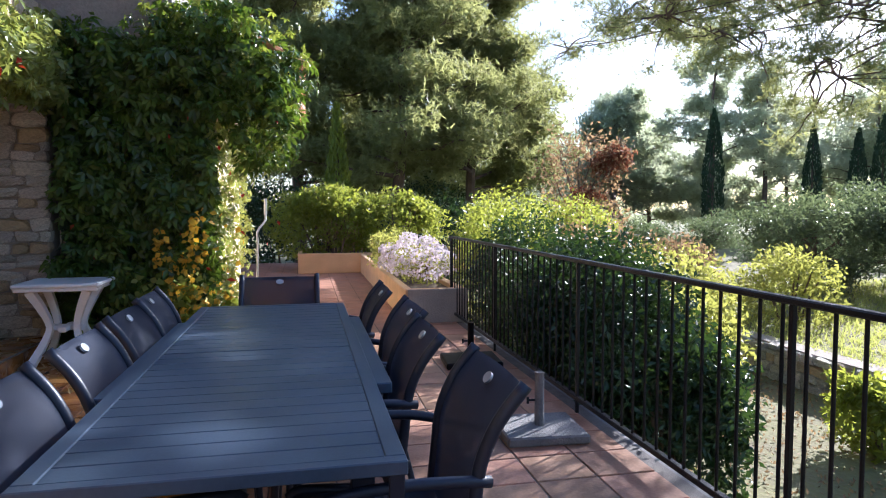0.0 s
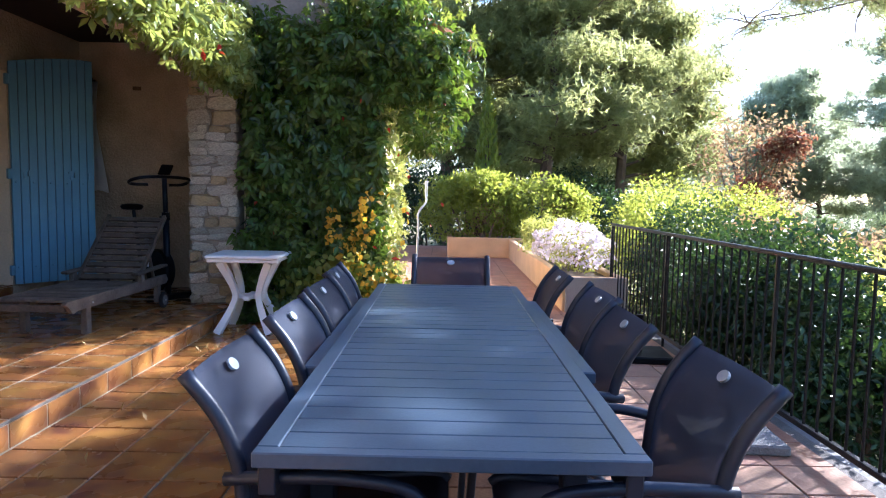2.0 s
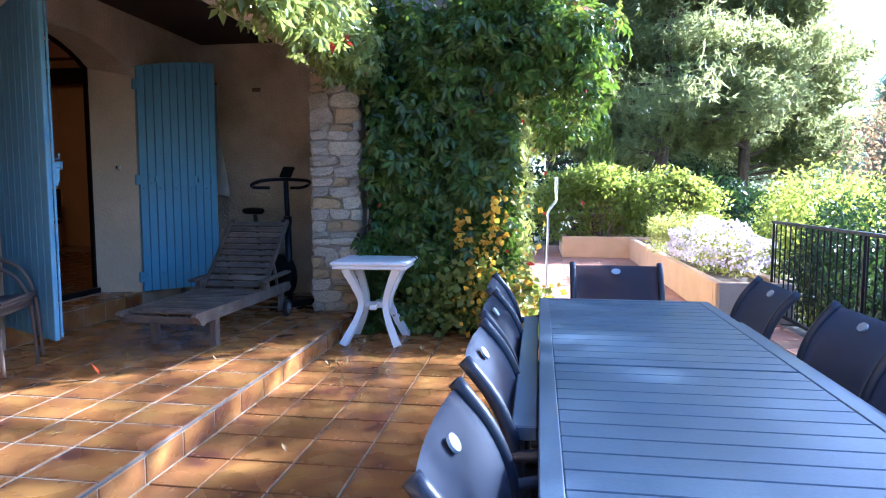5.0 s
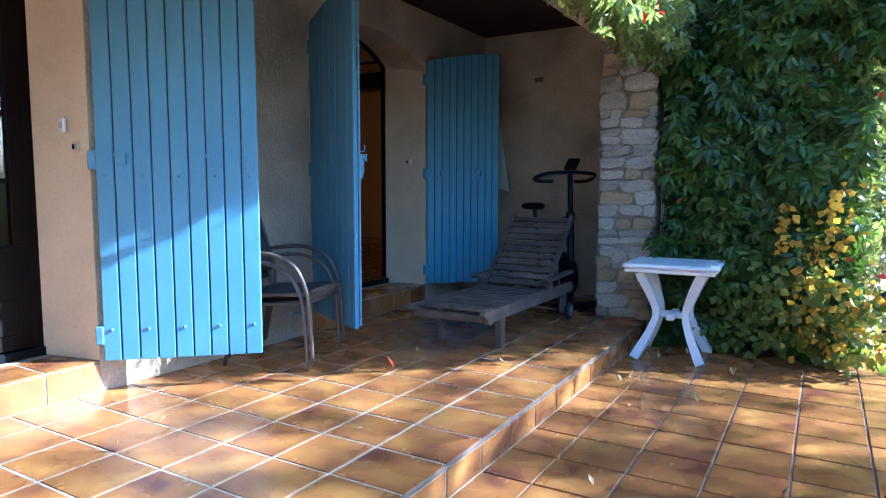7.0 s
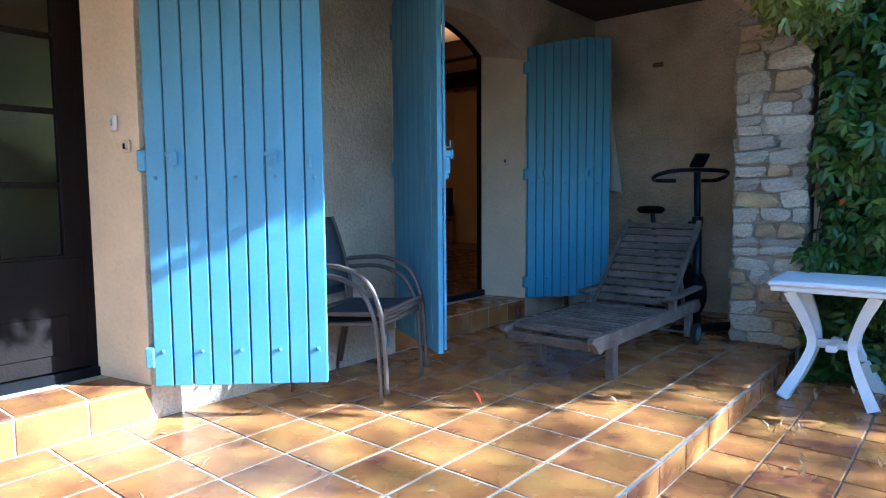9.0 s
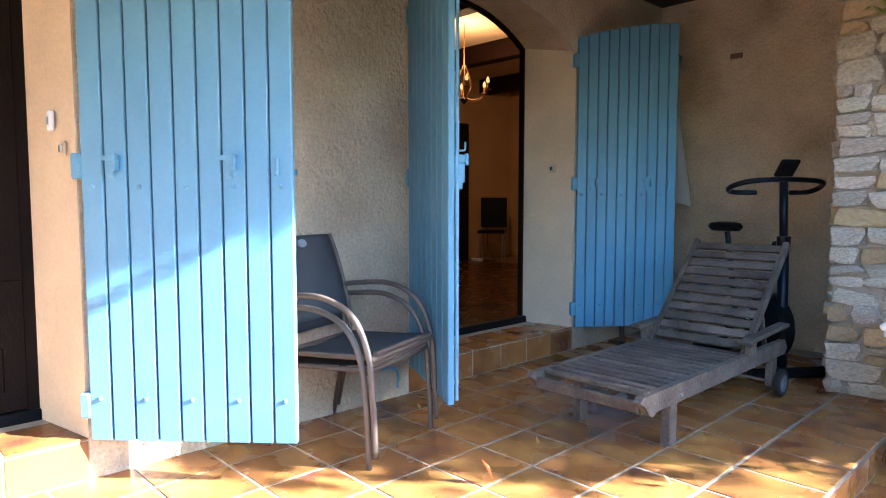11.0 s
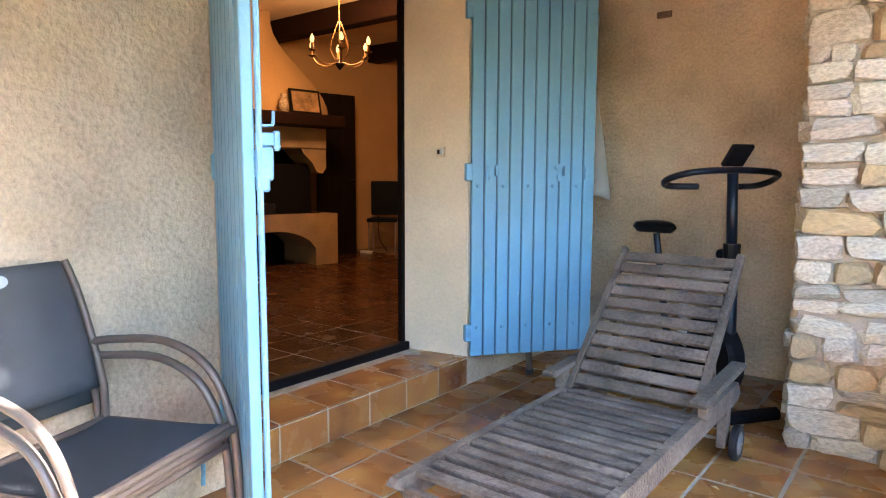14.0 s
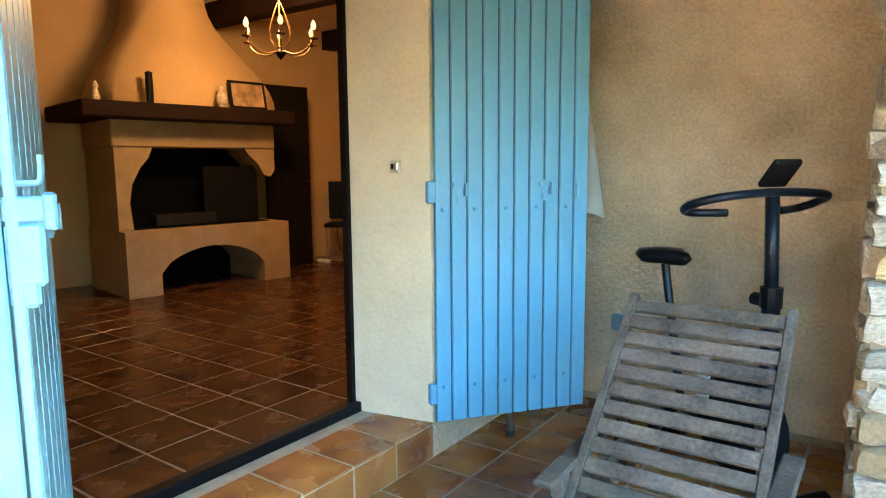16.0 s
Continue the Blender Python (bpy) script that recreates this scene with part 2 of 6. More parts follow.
def flashed_tile(name, pale, mid, dark, rough=0.27, edge=0.5, spec=0.4, vary=0.16):
    """Fired tiles: cloudy flashes from ochre to red-brown, each tile with its own cloud and darker rims."""
    m = mat(name, mid, rough, 0, 0.1, 5, 60, 0.05, 25, spec=spec)
    nt = m.node_tree
    b = nt.nodes["Principled BSDF"]
    tc = nt.nodes.new("ShaderNodeTexCoord")
    oi = nt.nodes.new("ShaderNodeObjectInfo")
    mul = nt.nodes.new("ShaderNodeMath")
    mul.operation = 'MULTIPLY'
    mul.inputs[1].default_value = 61.0
    nt.links.new(oi.outputs["Random"], mul.inputs[0])
    add = nt.nodes.new("ShaderNodeVectorMath")
    nt.links.new(tc.outputs["Object"], add.inputs[0])
    nt.links.new(mul.outputs[0], add.inputs[1])
    cloud = nt.nodes.new("ShaderNodeTexNoise")
    cloud.inputs["Scale"].default_value = 4.2
    cloud.inputs["Detail"].default_value = 1.5
    grain = nt.nodes.new("ShaderNodeTexNoise")
    grain.inputs["Scale"].default_value = 70
    grain.inputs["Detail"].default_value = 4
    for n in (cloud, grain):
        nt.links.new(add.outputs[0], n.inputs["Vector"])
    ramp = nt.nodes.new("ShaderNodeValToRGB")
    ramp.color_ramp.interpolation = 'EASE'
    ramp.color_ramp.elements[0].position, ramp.color_ramp.elements[1].position = 0.24, 0.72
    ramp.color_ramp.elements[0].color = (*dark, 1)
    ramp.color_ramp.elements[1].color = (*pale, 1)
    ramp.color_ramp.elements.new(0.46).color = (*mid, 1)
    nt.links.new(cloud.outputs[0], ramp.inputs[0])
    # rims: distance from the middle of the tile
    sep = nt.nodes.new("ShaderNodeSeparateXYZ")
    nt.links.new(tc.outputs["Generated"], sep.inputs[0])
    away = []
    for k in (0, 1):
        sub = nt.nodes.new("ShaderNodeMath")
        sub.operation = 'SUBTRACT'
        sub.inputs[1].default_value = 0.5
        nt.links.new(sep.outputs[k], sub.inputs[0])
        ab = nt.nodes.new("ShaderNodeMath")
        ab.operation = 'ABSOLUTE'
        nt.links.new(sub.outputs[0], ab.inputs[0])
        away.append(ab)
    mx = nt.nodes.new("ShaderNodeMath")
    mx.operation = 'MAXIMUM'
    nt.links.new(away[0].outputs[0], mx.inputs[0])
    nt.links.new(away[1].outputs[0], mx.inputs[1])
    wob = nt.nodes.new("ShaderNodeMath")
    wob.operation = 'MULTIPLY_ADD'
    wob.inputs[1].default_value = 0.3
    nt.links.new(cloud.outputs[0], wob.inputs[0])
    nt.links.new(mx.outputs[0], wob.inputs[2])
    rim = nt.nodes.new("ShaderNodeMapRange")
    rim.inputs[1].default_value, rim.inputs[2].default_value = 0.48, 0.72
    rim.inputs[3].default_value, rim.inputs[4].default_value = 0.0, edge
    nt.links.new(wob.outputs[0], rim.inputs[0])
    mixc = nt.nodes.new("ShaderNodeMixRGB")
    mixc.inputs[2].default_value = (*dark, 1)
    nt.links.new(rim.outputs[0], mixc.inputs[0])
    nt.links.new(ramp.outputs[0], mixc.inputs[1])
    val = nt.nodes.new("ShaderNodeMapRange")
    val.inputs[3].default_value, val.inputs[4].default_value = 1 - vary, 1 + vary
    nt.links.new(oi.outputs["Random"], val.inputs[0])
    fine = nt.nodes.new("ShaderNodeMapRange")
    fine.inputs[3].default_value, fine.inputs[4].default_value = 0.82, 1.18
    nt.links.new(grain.outputs[0], fine.inputs[0])
    both = nt.nodes.new("ShaderNodeMath")
    both.operation = 'MULTIPLY'
    nt.links.new(val.outputs[0], both.inputs[0])
    nt.links.new(fine.outputs[0], both.inputs[1])
    hue = nt.nodes.new("ShaderNodeHueSaturation")
    nt.links.new(both.outputs[0], hue.inputs["Value"])
    nt.links.new(mixc.outputs[0], hue.inputs["Color"])
    nt.links.new(hue.outputs[0], b.inputs["Base Color"])
    return m


def glow(name, colour, strength):
    m = bpy.data.materials.new(name)
    m.use_nodes = True
    b = m.node_tree.nodes["Principled BSDF"]
    b.inputs["Emission Color"].default_value = (*colour, 1)
    b.inputs["Emission Strength"].default_value = strength
    b.inputs["Base Color"].default_value = (0.05, 0.025, 0.01, 1)
    return m


TILE = flashed_tile("glazed terracotta tile", (0.38, 0.19, 0.046), (0.27, 0.115, 0.032), (0.13, 0.046, 0.024), spec=0.3, edge=0.35, vary=0.14)
TILE_RED = mat("red terracotta tile", (0.27, 0.135, 0.08), 0.5, 0, 0.25, 5, 60, 0.12, 25, tint=(0.37, 0.21, 0.135), random_amount=0.2, spec=0.35)
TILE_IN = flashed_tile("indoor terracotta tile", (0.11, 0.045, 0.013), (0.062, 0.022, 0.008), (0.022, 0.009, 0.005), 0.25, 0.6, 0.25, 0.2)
GROUT = mat("cement joint", (0.36, 0.31, 0.23), 0.9, 0, 0.3, 10, 200, 0.3, 200)
GROUT_ROOM = mat("waxed brown joint", (0.2, 0.14, 0.09), 0.6, 0, 0.3, 10, 200, 0.2, 200)
GROUT_DARK = mat("dark dirty joint", (0.13, 0.115, 0.1), 0.9, 0, 0.4, 10, 200, 0.3, 200)
PLASTER = mat("beige roughcast plaster", (0.44, 0.345, 0.235), 0.95, 0, 0.3, 2.2, 60, 1.0, 30, tint=(0.55, 0.44, 0.315))
PLASTER_SMOOTH = mat("cream smooth plaster", (0.68, 0.54, 0.37), 0.85, 0, 0.14, 3, 60, 0.2, 40)
PLASTER_GREY = mat("grey weathered render", (0.3, 0.28, 0.27), 0.9, 0, 0.3, 1.2, 30, 0.4, 60)
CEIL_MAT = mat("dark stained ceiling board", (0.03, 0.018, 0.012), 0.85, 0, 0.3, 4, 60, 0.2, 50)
STONE = mat("pale limestone", (0.48, 0.42, 0.32), 0.85, 0, 0.35, 9, 90, 0.8, 30, tint=(0.6, 0.55, 0.46), random_amount=0.25)
STONE_OCHRE = mat("ochre limestone", (0.5, 0.38, 0.22), 0.85, 0, 0.3, 9, 90, 0.8, 30, random_amount=0.15)
# pale mortar toned down: shade between the stones is part of this colour
MORTAR = mat("mortar with joint shade in the colour", (0.36, 0.31, 0.25), 0.95, 0, 0.2, 10, 120, 0.8, 60)
BLUE = mat("blue painted wood", (0.122, 0.283, 0.438), 0.38, 0, 0.06, 3.5, 60, 0.05, 120, tint=(0.134, 0.305, 0.462), spec=0.45)
# darkened blue: the shade between the shutter planks, put into the colour
BLUE_GROOVE_SHADE = mat("blue paint with groove shade in it", (0.025, 0.06, 0.11), 0.7, 0, 0.3, 6, 60, 0.1, 80)
BLUE_IRON = mat("blue painted iron", (0.145, 0.315, 0.48), 0.45, 0.1, 0.2, 10, 80, 0.1, 100)
DARKWOOD = mat("dark brown varnished wood", (0.008, 0.005, 0.004), 0.55, 0, 0.3, 6, 80, 0.1, 80, spec=0.08)
BEAM = mat("dark red-brown beam", (0.013, 0.005, 0.003), 0.7, 0, 0.3, 6, 80, 0.2, 80, spec=0.1)
TEAK = mat("weathered grey teak", (0.042, 0.032, 0.025), 0.75, 0, 0.45, 7, 70, 0.5, 60, tint=(0.12, 0.093, 0.073), random_amount=0.25)
ALU = mat("slate grey coated aluminium", (0.066, 0.1, 0.15), 0.36, 0.15, 0.12, 3, 80, 0.05, 200, tint=(0.076, 0.112, 0.165), spec=0.5)
ALU_DARK = mat("anthracite coated metal", (0.02, 0.027, 0.046), 0.4, 0.2, 0.15, 6, 90, 0.05, 150)
SLING = mat("slate woven textile", (0.048, 0.064, 0.108), 0.6, 0, 0.12, 8, 600, 0.25, 700, spec=0.4)
SLING_GREY = mat("charcoal woven textile", (0.112, 0.12, 0.132), 0.75, 0, 0.12, 8, 600, 0.25, 700, spec=0.3)
_sn = SLING.node_tree
_st = _sn.nodes.new("ShaderNodeBsdfTransparent")
_sm = _sn.nodes.new("ShaderNodeMixShader")
_sm.inputs[0].default_value = 0.03
_sn.links.new(_sn.nodes["Principled BSDF"].outputs[0], _sm.inputs[1])
_sn.links.new(_st.outputs[0], _sm.inputs[2])
_sn.links.new(_sm.outputs[0], _sn.nodes["Material Output"].inputs[0])
TAUPE = mat("taupe coated steel", (0.14, 0.105, 0.085), 0.42, 0.3, 0.2, 8, 90, 0.05, 150)
WHITE = mat("white plastic", (0.8, 0.82, 0.84), 0.4, 0, 0.06, 6, 60, 0.06, 80)
IRON = mat("black painted iron", (0.018, 0.018, 0.021), 0.42, 0.3, 0.25, 9, 90, 0.15, 120, spec=0.22)
RUBBER = mat("black rubber", (0.014, 0.014, 0.016), 0.55, 0, 0.2, 8, 80, 0.1, 120, spec=0.22)
BIKE = mat("blue-black coated steel", (0.007, 0.01, 0.017), 0.36, 0.2, 0.15, 8, 80, 0.04, 120, spec=0.22)
STEEL = mat("galvanised steel", (0.5, 0.5, 0.52), 0.32, 0.9, 0.12, 10, 90, 0.05, 120)
CLOTH = mat("white towelling", (0.82, 0.82, 0.8), 0.95, 0, 0.06, 8, 120, 0.5, 160)
LOGO = mat("silver badge", (0.42, 0.47, 0.52), 0.35, 0.2, 0.05, 10, 60, 0)
SLAB = mat("grey concrete slab", (0.19, 0.185, 0.18), 0.85, 0, 0.3, 7, 90, 0.5, 70)
PLANTER = mat("ochre rendered planter", (0.58, 0.38, 0.21), 0.85, 0, 0.15, 3, 50, 0.4, 60)
PLANTER_GREY = mat("grey planter end", (0.34, 0.31, 0.27), 0.85, 0, 0.2, 3, 50, 0.4, 60)
SOIL = mat("dry soil", (0.12, 0.085, 0.055), 0.95, 0, 0.4, 3, 40, 0.9, 30)
GRASS_GROUND = mat("dry garden ground", (0.2, 0.15, 0.09), 0.95, 0, 0.35, 0.8, 14, 0.8, 20, tint=(0.17, 0.17, 0.06))
BARK = mat("pine bark", (0.13, 0.09, 0.065), 0.9, 0, 0.4, 4, 40, 0.9, 20)
ROOFTILE = mat("orange clay roof tile", (0.5, 0.2, 0.08), 0.8, 0, 0.3, 6, 60, 0.4, 40, random_amount=0.25)
HEARTH = mat("yellow limestone hearth", (0.3, 0.2, 0.1), 0.7, 0, 0.25, 5, 50, 0.2, 40)
SOOT = mat("sooted firebox", (0.003, 0.003, 0.003), 0.95, 0, 0.3, 5, 60, 0.4, 40, spec=0.03)
ROOM_WALL = mat("ochre room plaster", (0.45, 0.29, 0.13), 0.9, 0, 0.12, 2, 40, 0.2, 30)
BLACK = mat("satin black plastic", (0.005, 0.005, 0.006), 0.4, 0, 0.1, 8, 60, 0, spec=0.12)
PORCELAIN = mat("patterned porcelain", (0.5, 0.4, 0.3), 0.25, 0, 0.5, 30, 60, 0)
GOLD = mat("cream and gilt iron", (0.22, 0.12, 0.035), 0.45, 0.3, 0.3, 20, 90, 0.1, 90)
PICTURE = mat("hazy seascape print", (0.14, 0.08, 0.035), 0.6, 0, 0.5, 9, 30, 0, tint=(0.3, 0.18, 0.08))
BULB = glow("lit candle bulb", (1.0, 0.5, 0.13), 0.1)
GLASS = bpy.data.materials.new("window glass")
GLASS.use_nodes = True
_g = GLASS.node_tree.nodes["Principled BSDF"]
_g.inputs["Transmission Weight"].default_value = 1.0
_g.inputs["Roughness"].default_value = 0.02
_g.inputs["IOR"].default_value = 1.45
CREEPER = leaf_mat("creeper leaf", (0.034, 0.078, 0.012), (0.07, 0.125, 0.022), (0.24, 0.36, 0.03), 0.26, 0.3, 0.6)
# lighter copy of the creeper leaf, sunlight painted into its colour
CREEPER_LIT = leaf_mat("creeper leaf with sunlight in the colour", (0.11, 0.16, 0.04), (0.2, 0.24, 0.07), (0.42, 0.46, 0.09), 0.4, 0.28, 0.45)
YELLOW = leaf_mat("yellow vine leaf", (0.5, 0.3, 0.02), (0.62, 0.42, 0.04), (0.7, 0.45, 0.03), 0.4, 0.5, 0.25)
VINE = leaf_mat("yellow-green vine leaf", (0.09, 0.15, 0.03), (0.2, 0.22, 0.04), (0.36, 0.42, 0.05), 0.4, 0.5, 0.35)
RED_LEAF = leaf_mat("red creeper leaf", (0.32, 0.03, 0.015), (0.42, 0.06, 0.02), (0.5, 0.06, 0.02), 0.3, 0.5, 0.3)
HEDGE = leaf_mat("glossy hedge leaf", (0.07, 0.115, 0.02), (0.11, 0.16, 0.03), (0.52, 0.56, 0.07), 0.46, 0.36, 0.5)
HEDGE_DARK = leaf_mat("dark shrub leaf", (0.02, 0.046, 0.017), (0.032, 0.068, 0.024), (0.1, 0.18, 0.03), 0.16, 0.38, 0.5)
GOLD_SHRUB = leaf_mat("yellow-green shrub leaf", (0.16, 0.19, 0.04), (0.24, 0.24, 0.06), (0.5, 0.5, 0.1), 0.5, 0.5)
DRY_LEAF = leaf_mat("dry tan foliage", (0.25, 0.17, 0.09), (0.34, 0.22, 0.12), (0.42, 0.28, 0.14), 0.4, 0.7)
PINE = leaf_mat("pine needles", (0.07, 0.1, 0.038), (0.13, 0.155, 0.06), (0.54, 0.55, 0.2), 0.5, 0.5, 0.4)
# needles paled so that the colour itself carries the haze of distance
PINE_FAR = leaf_mat("far pine needles with haze in the colour", (0.24, 0.27, 0.2), (0.3, 0.33, 0.24), (0.66, 0.7, 0.46), 0.6, 0.6)
CYPRESS = leaf_mat("cypress foliage", (0.025, 0.05, 0.022), (0.04, 0.07, 0.03), (0.06, 0.12, 0.03), 0.2, 0.7)
OLIVE = leaf_mat("grey-green olive leaf", (0.085, 0.11, 0.055), (0.13, 0.155, 0.085), (0.24, 0.3, 0.12), 0.35, 0.5, 0.45)
RUST = leaf_mat("rust-red dead foliage", (0.17, 0.06, 0.035), (0.24, 0.1, 0.06), (0.3, 0.12, 0.06), 0.4, 0.8)
PETAL = leaf_mat("white and mauve petals", (0.66, 0.56, 0.62), (0.76, 0.7, 0.74), (0.66, 0.56, 0.58), 0.35, 0.6, 0.2)
GRASS = leaf_mat("grass blade", (0.24, 0.28, 0.07), (0.34, 0.36, 0.1), (0.6, 0.62, 0.16), 0.5, 0.6)
FALLEN = leaf_mat("fallen tan leaf", (0.4, 0.24, 0.1), (0.5, 0.33, 0.16), (0.4, 0.25, 0.1), 0.2, 0.6)

# ---- large structure ----
UP = 0.16        # porch floor above the terrace
SILL = 0.335     # door steps
ROOM = 0.37      # floor of the room
WALL_X = -1.70   # face of the house wall
STEP_X = 0.395


def flat(name, bm, material, label, category="", kind="structure"):
    return tagged(link_mesh(name, bm, material), label, category, kind=kind)


def wall_with_arches(x0, x1, y0, y1, z0, z1, doors):
    """A wall along y, with segmental arches over its doors: (y start, y end, sill, spring, crown)."""
    bm = B()
    y = y0
    for a, b, sill, spring, crown in doors:
        box(bm, x0, y, z0, x1, a, z1)
        if sill > z0:
            box(bm, x0, a, z0, x1, b, sill)
        n = 14
        half, rise = (b - a) / 2, crown - spring
        rad = (half * half + rise * rise) / (2 * rise)
        zs = [crown - rad + math.sqrt(rad * rad - ((k / n * 2 - 1) * half) ** 2) for k in range(n + 1)]
        for k in range(n):
            ya, yb = a + (b - a) * k / n, a + (b - a) * (k + 1) / n
            vs = [bm.verts.new(p) for p in ((x0, ya, zs[k]), (x0, yb, zs[k + 1]), (x0, yb, z1), (x0, ya, z1), (x1, ya, zs[k]), (x1, yb, zs[k + 1]), (x1, yb, z1), (x1, ya, z1))]
            for f in ((0, 1, 2, 3), (4, 7, 6, 5), (0, 4, 5, 1), (2, 6, 7, 3)):
                bm.faces.new([vs[i] for i in f])
        y = b
    box(bm, x0, y, z0, x1, y1, z1)
    for a, b, sill, spring, crown in doors:   # reveals splay outwards, soffits rise inwards
        mid, half = (a + b) / 2, (b - a) / 2
        for v in bm.verts:
            if abs(v.co.x - x0) < 1e-4 and a - 1e-4 <= v.co.y <= b + 1e-4:
                on_arch = spring - 0.01 < v.co.z < z1 - 0.01
                v.co.y = mid + (v.co.y - mid) * (half - 0.085) / half
                if on_arch:
                    v.co.z += 0.07
    bmesh.ops.remove_doubles(bm, verts=bm.verts[:], dist=0.0005)
    return bm


DOORS = [(2.95, 4.71, UP - 0.02, 2.38, 2.62), (6.40, 8.035, UP - 0.02, 2.38, 2.62)]
flat("wall_house", wall_with_arches(-2.12, WALL_X, -3.0, 9.55, -0.2, 3.6, DOORS), PLASTER, "beige roughcast house wall with two arched doorways", "wall")
flat("wall_porch_end", boxed(-1.70, 9.30, -0.2, 0.44, 9.55, 3.6), PLASTER, "beige roughcast end wall of the porch", "wall")
flat("wall_creeper", boxed(0.44, 8.45, -0.2, 1.72, 12.3, 2.85), PLASTER_SMOOTH, "plastered house wall overgrown with creeper", "wall")
flat("wall_upper", boxed(0.40, 8.46, 2.85, 1.50, 9.6, 5.4), PLASTER_GREY, "grey weathered upper wall of the house", "wall")
flat("wall_upper_front", boxed(-2.12, -3.0, 3.6, -1.70, 9.3, 5.4), PLASTER_GREY, "grey rendered upper storey wall", "wall")
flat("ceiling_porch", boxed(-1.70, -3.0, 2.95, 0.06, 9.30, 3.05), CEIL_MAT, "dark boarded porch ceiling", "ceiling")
flat("porch_beam", boxed(0.06, -3.0, 2.46, 0.40, 8.25, 3.2), PLASTER, "rendered front beam of the porch", "beam")
flat("wall_upper_porch", boxed(-1.70, 8.46, 3.06, 0.40, 9.6, 5.4), PLASTER_GREY, "grey weathered upper wall over the porch", "wall")
flat("roof", boxed(-7.2, -3.0, 5.4, 1.7, 12.6, 5.6), ROOFTILE, "clay tiled house roof", "roof")
# added wall, out of view, that stops sky light entering from the south
flat("added_light_block_south", boxed(-1.70, -3.25, -0.2, 0.40, -3.0, 3.2), PLASTER, "unseen wall added to keep south light out of the porch", "wall")
# room
# invented divider: cuts the light passing between the two doorways
flat("added_room_light_block", boxed(-7.2, 5.2, 0.2, -2.12, 5.36, 3.6), ROOM_WALL, "unseen ochre wall added to darken the rooms", "wall")
flat("wall_room_back", boxed(-0.25, -7.5, 0.2, 0.0, 5.0, 3.6, 0, pose(-6.66, 8.60, 0, 0, 0, -9.5)), ROOM_WALL, "warm ochre plaster back wall of the room", "wall")
flat("wall_room_end", boxed(-7.2, 12.4, 0.2, -2.12, 12.65, 3.6), ROOM_WALL, "warm ochre plaster end wall of the room", "wall")
flat("wall_room_side", boxed(-7.2, 1.5, 0.2, -2.12, 1.75, 3.6), ROOM_WALL, "warm ochre plaster side wall", "wall")
flat("wall_room_front", boxed(-2.40, 9.55, 0.2, -2.12, 12.4, 3.6), ROOM_WALL, "warm ochre plaster wall inside the front", "wall")
flat("ceiling_room", boxed(-7.3, 1.5, 3.25, -2.12, 12.65, 3.5), PLASTER_SMOOTH, "plastered room ceiling", "ceiling")
for k in range(6):
    tagged(link_mesh("ceiling_beam", boxed(-6.9, 3.0 + 1.75 * k, 3.02, -2.12, 3.18 + 1.75 * k, 3.25, 0.01), BEAM), "dark red-brown wooden ceiling beam", "beam", "beams of the room", "structure")

# floors under the tiles
floor_porch = flat("floor_porch", boxed(WALL_X, -2.0, -0.2, STEP_X - 0.002, 9.30, UP - 0.0025), GROUT, "raised porch floor of glazed terracotta tiles", "floor")
floor_terrace = flat("floor_terrace", boxed(STEP_X - 0.012, -3.0, -0.4, 4.55, 18.0, -0.006), GROUT_DARK, "terrace floor of terracotta tiles with dark joints", "floor")
floor_room = flat("floor_room", boxed(-7.2, 1.75, 0.1, -2.12, 12.4, ROOM - 0.0025), GROUT_ROOM, "polished terracotta tiled floor of the room", "floor")
ground = flat("ground", boxed(-400, -400, -1.6, 400, 400, -0.85), GRASS_GROUND, "dry garden ground with sparse grass", "ground")
flat("terrace_edge", boxed(4.55, -3.0, -1.0, 4.62, 9.0, -0.01), SLAB, "cement edge of the terrace", "kerb")

# door steps
for name, (a, b) in zip(("door_step_1", "door_step_2"), ((2.95, 4.71), (6.40, 8.035))):
    st = flat(name, boxed(-2.10, a, UP - 0.02, WALL_X, b, SILL - 0.0025), GROUT, "door step of glazed terracotta tiles with pale joints", "step")
    n = 6
    w = (b - a) / n
    for k in range(n):
        part("riser_tile", boxed(WALL_X - 0.012, a + k * w + 0.004, UP + 0.004, WALL_X + 0.004, a + (k + 1) * w - 0.004, SILL - 0.016, 0.003), TILE, st)
        part("tread_tile", boxed(-2.0, a + k * w + 0.004, SILL - 0.012, WALL_X + 0.004, a + (k + 1) * w - 0.004, SILL, 0.004), TILE, st)
    part("threshold", boxed(-2.135, a, SILL - 0.01, -2.075, b, ROOM + 0.012, 0.006), BLACK, st, "black metal door threshold")

# smooth plaster on the door reveals
for name, a, b in (("reveal_1", 2.95, 4.71), ("reveal_2", 6.40, 8.035)):
    rv = thing(name, "smooth cream plaster reveals of the doorway", "reveal", kind="structure")
    for y0, y1, s in ((b, b - 0.085, -1), (a, a + 0.085, 1)):
        bm = B()
        lo = [bm.verts.new(p) for p in ((WALL_X + 0.003, y0 + s * 0.002, SILL), (-2.118, y1 + s * 0.002, SILL), (-2.118, y1 + s * 0.008, SILL), (WALL_X + 0.003, y0 + s * 0.008, SILL))]
        hi = [bm.verts.new((v.co.x, v.co.y, 2.385 if v.co.x > -1.9 else 2.455)) for v in lo]
        bm.faces.new(lo)
        bm.faces.new(hi[::-1])
        for i in range(4):
            bm.faces.new((lo[i], hi[i], hi[(i + 1) % 4], lo[(i + 1) % 4]))
        part("reveal_side", bm, PLASTER_SMOOTH, rv)

